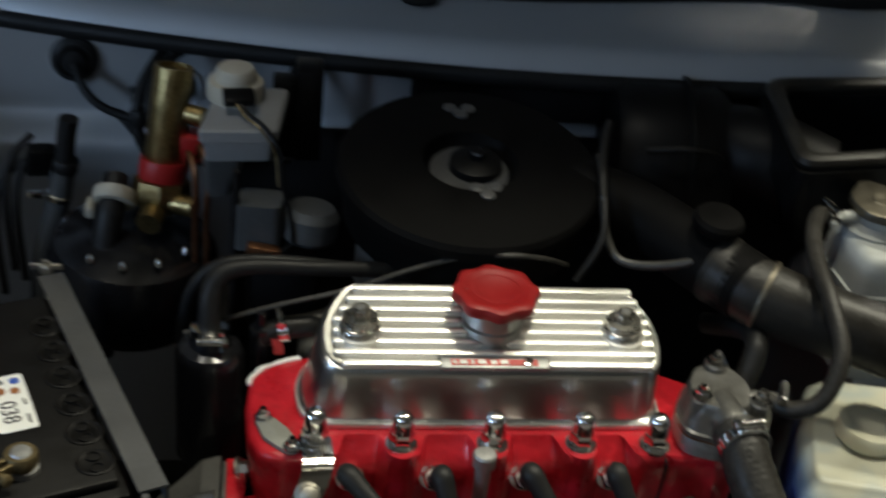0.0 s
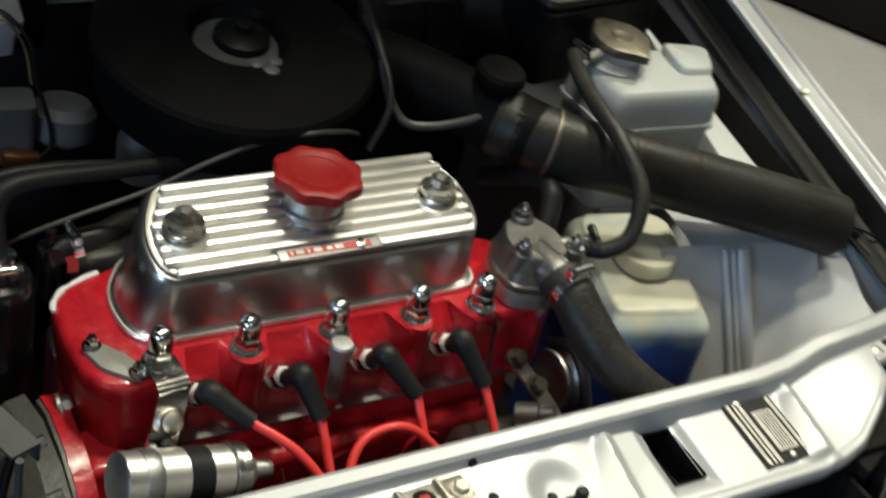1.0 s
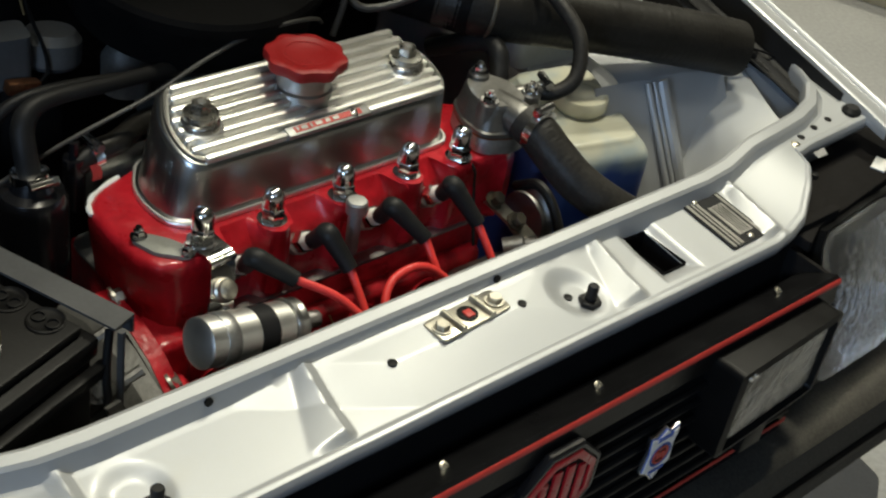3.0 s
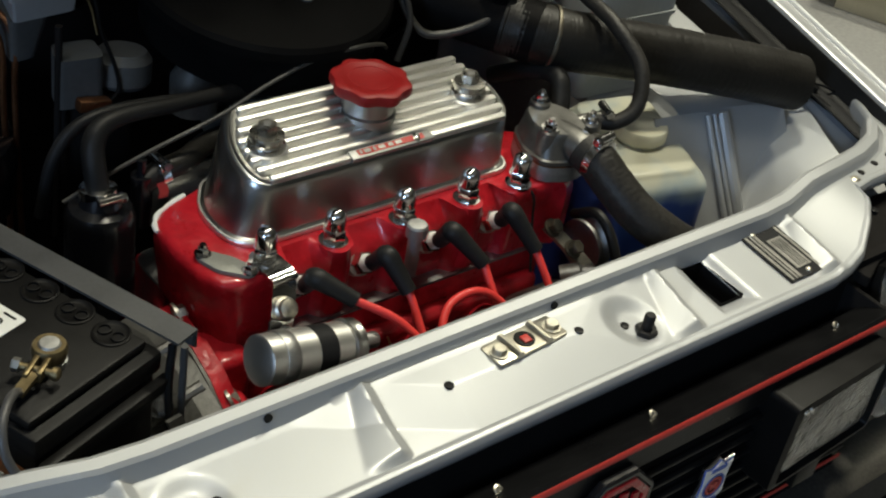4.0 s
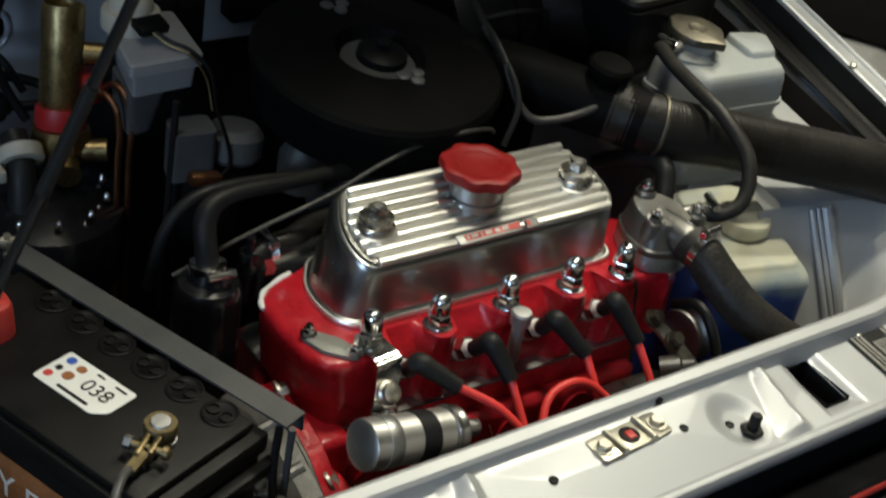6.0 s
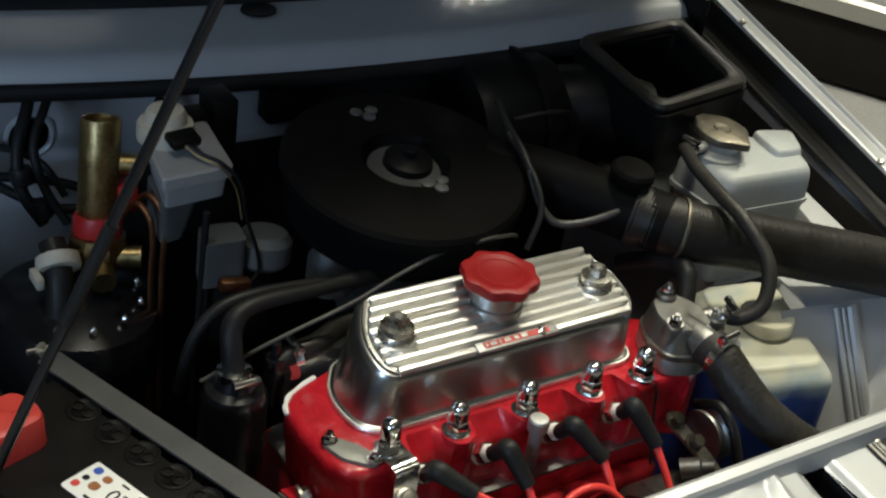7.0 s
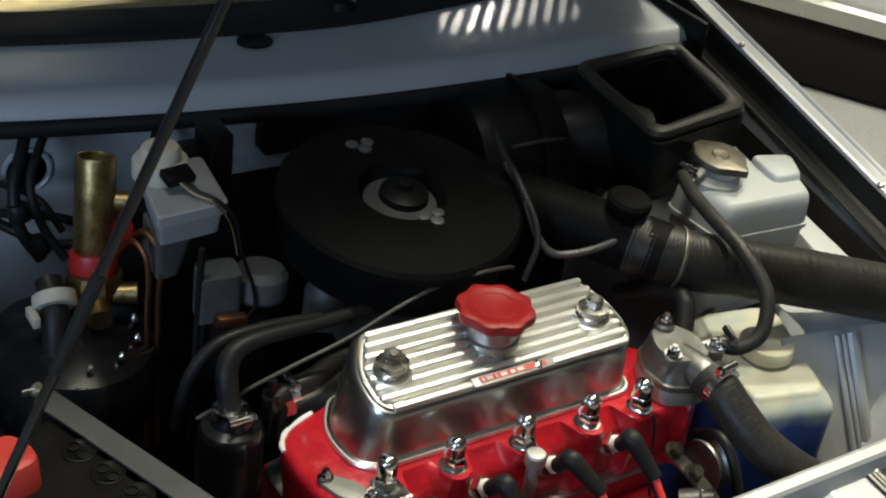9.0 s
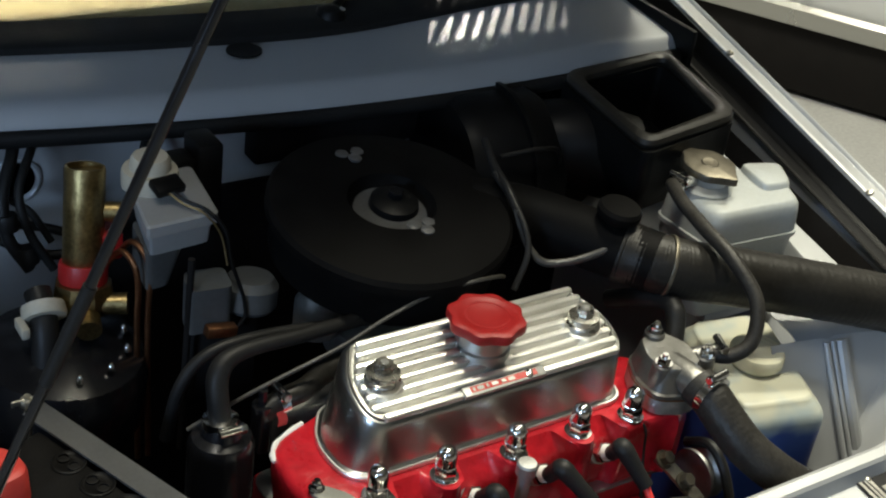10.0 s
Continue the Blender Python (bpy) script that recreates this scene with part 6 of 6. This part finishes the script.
def hl(s, dy):
    base = [(0.420, -0.302, 0.545), (0.432, -0.249, 0.698), (0.53, -0.239, 0.697), (0.652, -0.224, 0.680), (0.665, -0.282, 0.540), (0.54, -0.294, 0.535)]
    c = Vector((0.54, -0.265, 0.616))
    out = []
    for i, p in enumerate(base):
        q, r_ = Vector(p), Vector(base[(i + 1) % 6])
        for t in (0.08, 0.36, 0.64, 0.92):
            v = q.lerp(r_, t)
            out.append(c + (v - c) * s + Vector((0.10, -0.93, 0.34)) * dy)
    return out


part("bowl", loft([hl(0.98, 0.0), hl(0.96, -0.012), hl(0.90, -0.028), hl(0.80, -0.044), hl(0.66, -0.058), hl(0.48, -0.069), hl(0.28, -0.075), hl(0.02, -0.077)], cap=False), REFLECTOR, HEADL, smooth=4)
part("lens", loft([hl(1.0, 0.001), hl(1.0, 0.010), hl(0.93, 0.018), hl(0.6, 0.024), hl(0.3, 0.026)]), LAMPGLASS, HEADL, "fluted clear glass lens").visible_shadow = False
part("surround", loft([hl(1.0, -0.03), hl(1.045, -0.03), hl(1.045, 0.004), hl(1.005, 0.004)], cap=False), BLACKP, HEADL)
part("bulb", lathe([(0.012, 0), (0.012, 0.03), (0.004, 0.036)], (0.53, -0.225, 0.61), (0.1, -0.93, 0.3), 16), ALLOYDULL, HEADL)
thing("lamp_panel", joined(box(0.393, 0.399, -0.290, -0.20, 0.50, 0.690, 0.002), box(0.40, 0.72, -0.262, -0.252, 0.40, 0.536), slab([(0.40, -0.258), (0.435, -0.243), (0.53, -0.232), (0.665, -0.215), (0.675, -0.125), (0.60, -0.125), (0.575, -0.160), (0.40, -0.160)], 0.693, 0.705, 0.006, 3, 0.002)), BLACKMATT, "black panel framing the headlamp", "car panel", kind="structure")
thing("lamp_tag", moved(box(-0.014, 0.014, -0.008, 0.008, 0, 0.002, 0.0006), pose(0.598, -0.206, 0.7055, 0, 0, 20)), LABEL, "small white tag on the lamp panel", "tag")
BUMP = holder("bumper", (0, -0.35, 0.45), "dull black plastic front bumper", "bumper")
sec = [(0.030, 0.0), (0.0, 0.004), (-0.022, 0.002), (-0.034, -0.008), (-0.038, -0.04), (-0.036, -0.10), (-0.02, -0.115), (0.03, -0.115)]


def bump_ring(x):
    back = 0.5 * max(0.0, abs(x) - 0.62) ** 1.5
    return [(x, -0.302 + dy + back, 0.488 + dz) for dy, dz in sec]


part("beam", loft([bump_ring(x) for x in steps(-0.75, 0.78, 48)]), BUMPERM, BUMP)
part("insert", tube([(x, -0.338 + 0.5 * max(0.0, abs(x) - 0.62) ** 1.5, 0.43) for x in steps(-0.75, 0.78, 24)], 0.008, 10), BLACKP, BUMP)
thing("front_valance", sheet(lambda x, v: (x, -0.30 + 0.4 * max(0.0, abs(x) - 0.45) ** 1.6 + 0.03 * v, 0.40 - 0.2 * v), steps(-0.72, 0.74, 20), steps(0, 1, 3), 0.002), BLACKMATT, "dark valance below the bumper", "car panel", kind="structure")

# front wheel seen as the car's support
WHEEL = holder("wheel", (0.66, 0.12, 0.28), "front wheel with a black tyre under the wing", "wheel", "car wheels")
part("tyre", lathe([(0.17, 0), (0.25, 0.004), (0.272, 0.03), (0.272, 0.12), (0.25, 0.146), (0.17, 0.15)], (0.57, 0.12, 0.272), (1, 0, 0), 48), RUBBER, WHEEL)
part("rim", lathe([(0.168, 0.01), (0.168, 0.14), (0.15, 0.13), (0.05, 0.11), (0.001, 0.11)], (0.57, 0.12, 0.272), (1, 0, 0), 36), ALLOYDULL, WHEEL)
copy_thing(WHEEL, Matrix.Translation((-0.70, 0.12, 0.28)))
thing("car_body", joined(box(-0.76, 0.765, 1.12, 3.2, 0.22, 0.86, 0.03), loft([[(p.x, p.y, z) for p in outline([(-w, y0), (w, y0), (w, y1), (-w, y1)], 0.12, 5)] for z, w, y0, y1 in ((0.855, 0.70, 1.45, 3.15), (1.02, 0.68, 1.46, 3.08), (1.28, 0.60, 1.50, 2.86), (1.345, 0.56, 1.54, 2.78), (1.365, 0.50, 1.62, 2.70))])), SILVER, "silver hatchback body behind the engine bay", "car body", kind="structure")

# ---- neighbouring exhibits ----
NEXT = holder("parked_car", (2.6, 2.3, 0), "pale car parked beside in the hall", "car")
NM = pose(2.17, 1.95, 0, 0, 0, 33)
sec2 = [(0.0, 0.20), (-0.05, 0.24), (-0.075, 0.30), (-0.08, 0.42), (-0.06, 0.60), (-0.03, 0.78), (0.02, 0.86), (0.5, 0.9), (1.3, 0.86), (1.4, 0.3), (1.3, 0.2)]
part("body", moved(loft([[(dx * 1.0, y, z) for dx, z in sec2] for y in steps(-2.0, 2.0, 8)]), NM), WHITEBODY, NEXT)
part("skirt", moved(box(-0.06, 0.10, -1.9, 1.9, 0.012, 0.235, 0.01), NM), BLACKMATT, NEXT, "matt black lower sill")
part("sill", moved(loft([[(dx, y, z) for dx, z in ((-0.02, 0.19), (-0.085, 0.215), (-0.088, 0.262), (-0.07, 0.275), (0.0, 0.25))] for y in steps(-1.1, 1.1, 4)]), NM), ALLOY, NEXT, "bright sill trim")
for y in (-1.25, 1.25):
    part("tyre", moved(lathe([(0.17, 0), (0.27, 0.01), (0.30, 0.04), (0.30, 0.14), (0.27, 0.17), (0.17, 0.18)], (0.02, y, 0.30), (1, 0, 0), 36), NM), RUBBER, NEXT)
part("door_line", moved(box(-0.0835, -0.079, -0.32, -0.312, 0.30, 0.42), NM), BLACKP, NEXT)
PL = holder("display_plinth", (2.75, 1.15, 0), "cream display stand with a round glass top", "display stand")
PM = pose(2.86, 0.98, 0, 0, 0, 24)
part("stand", moved(joined(box(-0.42, 0.42, -0.32, 0.32, 0.10, 0.24, 0.01), box(-0.36, 0.36, -0.27, 0.27, 0.0, 0.10)), PM), PLINTH, PL)
part("disc", moved(lathe([(0.29, 0.2405), (0.30, 0.243), (0.30, 0.249), (0.29, 0.252), (0.001, 0.252)], (0.06, 0.0, 0), seg=48), PM), LABEL, PL, "white round panel with dark print")
part("glass_rim", moved(lathe([(0.300, 0.2405), (0.312, 0.242), (0.312, 0.256), (0.300, 0.258)], (0.06, 0, 0), seg=48), PM), GLASS, PL)
for k in range(6):
    part("print_bar", moved(box(-0.08 + 0.03 * (k % 2), 0.10, -0.12 + k * 0.04, -0.10 + k * 0.04, 0.2522, 0.2532), PM), INK, PL)
POST = holder("barrier_foot", (1.2, -0.24, 0), "dark flat mat lying on the hall floor", "mat")
part("mat", slab([(0.72, -0.160), (0.80, -0.262), (0.94, -0.262), (0.998, -0.228), (1.010, -0.171), (0.93, -0.115)], 0.001, 0.006, 0.012, 4), MATM, POST)
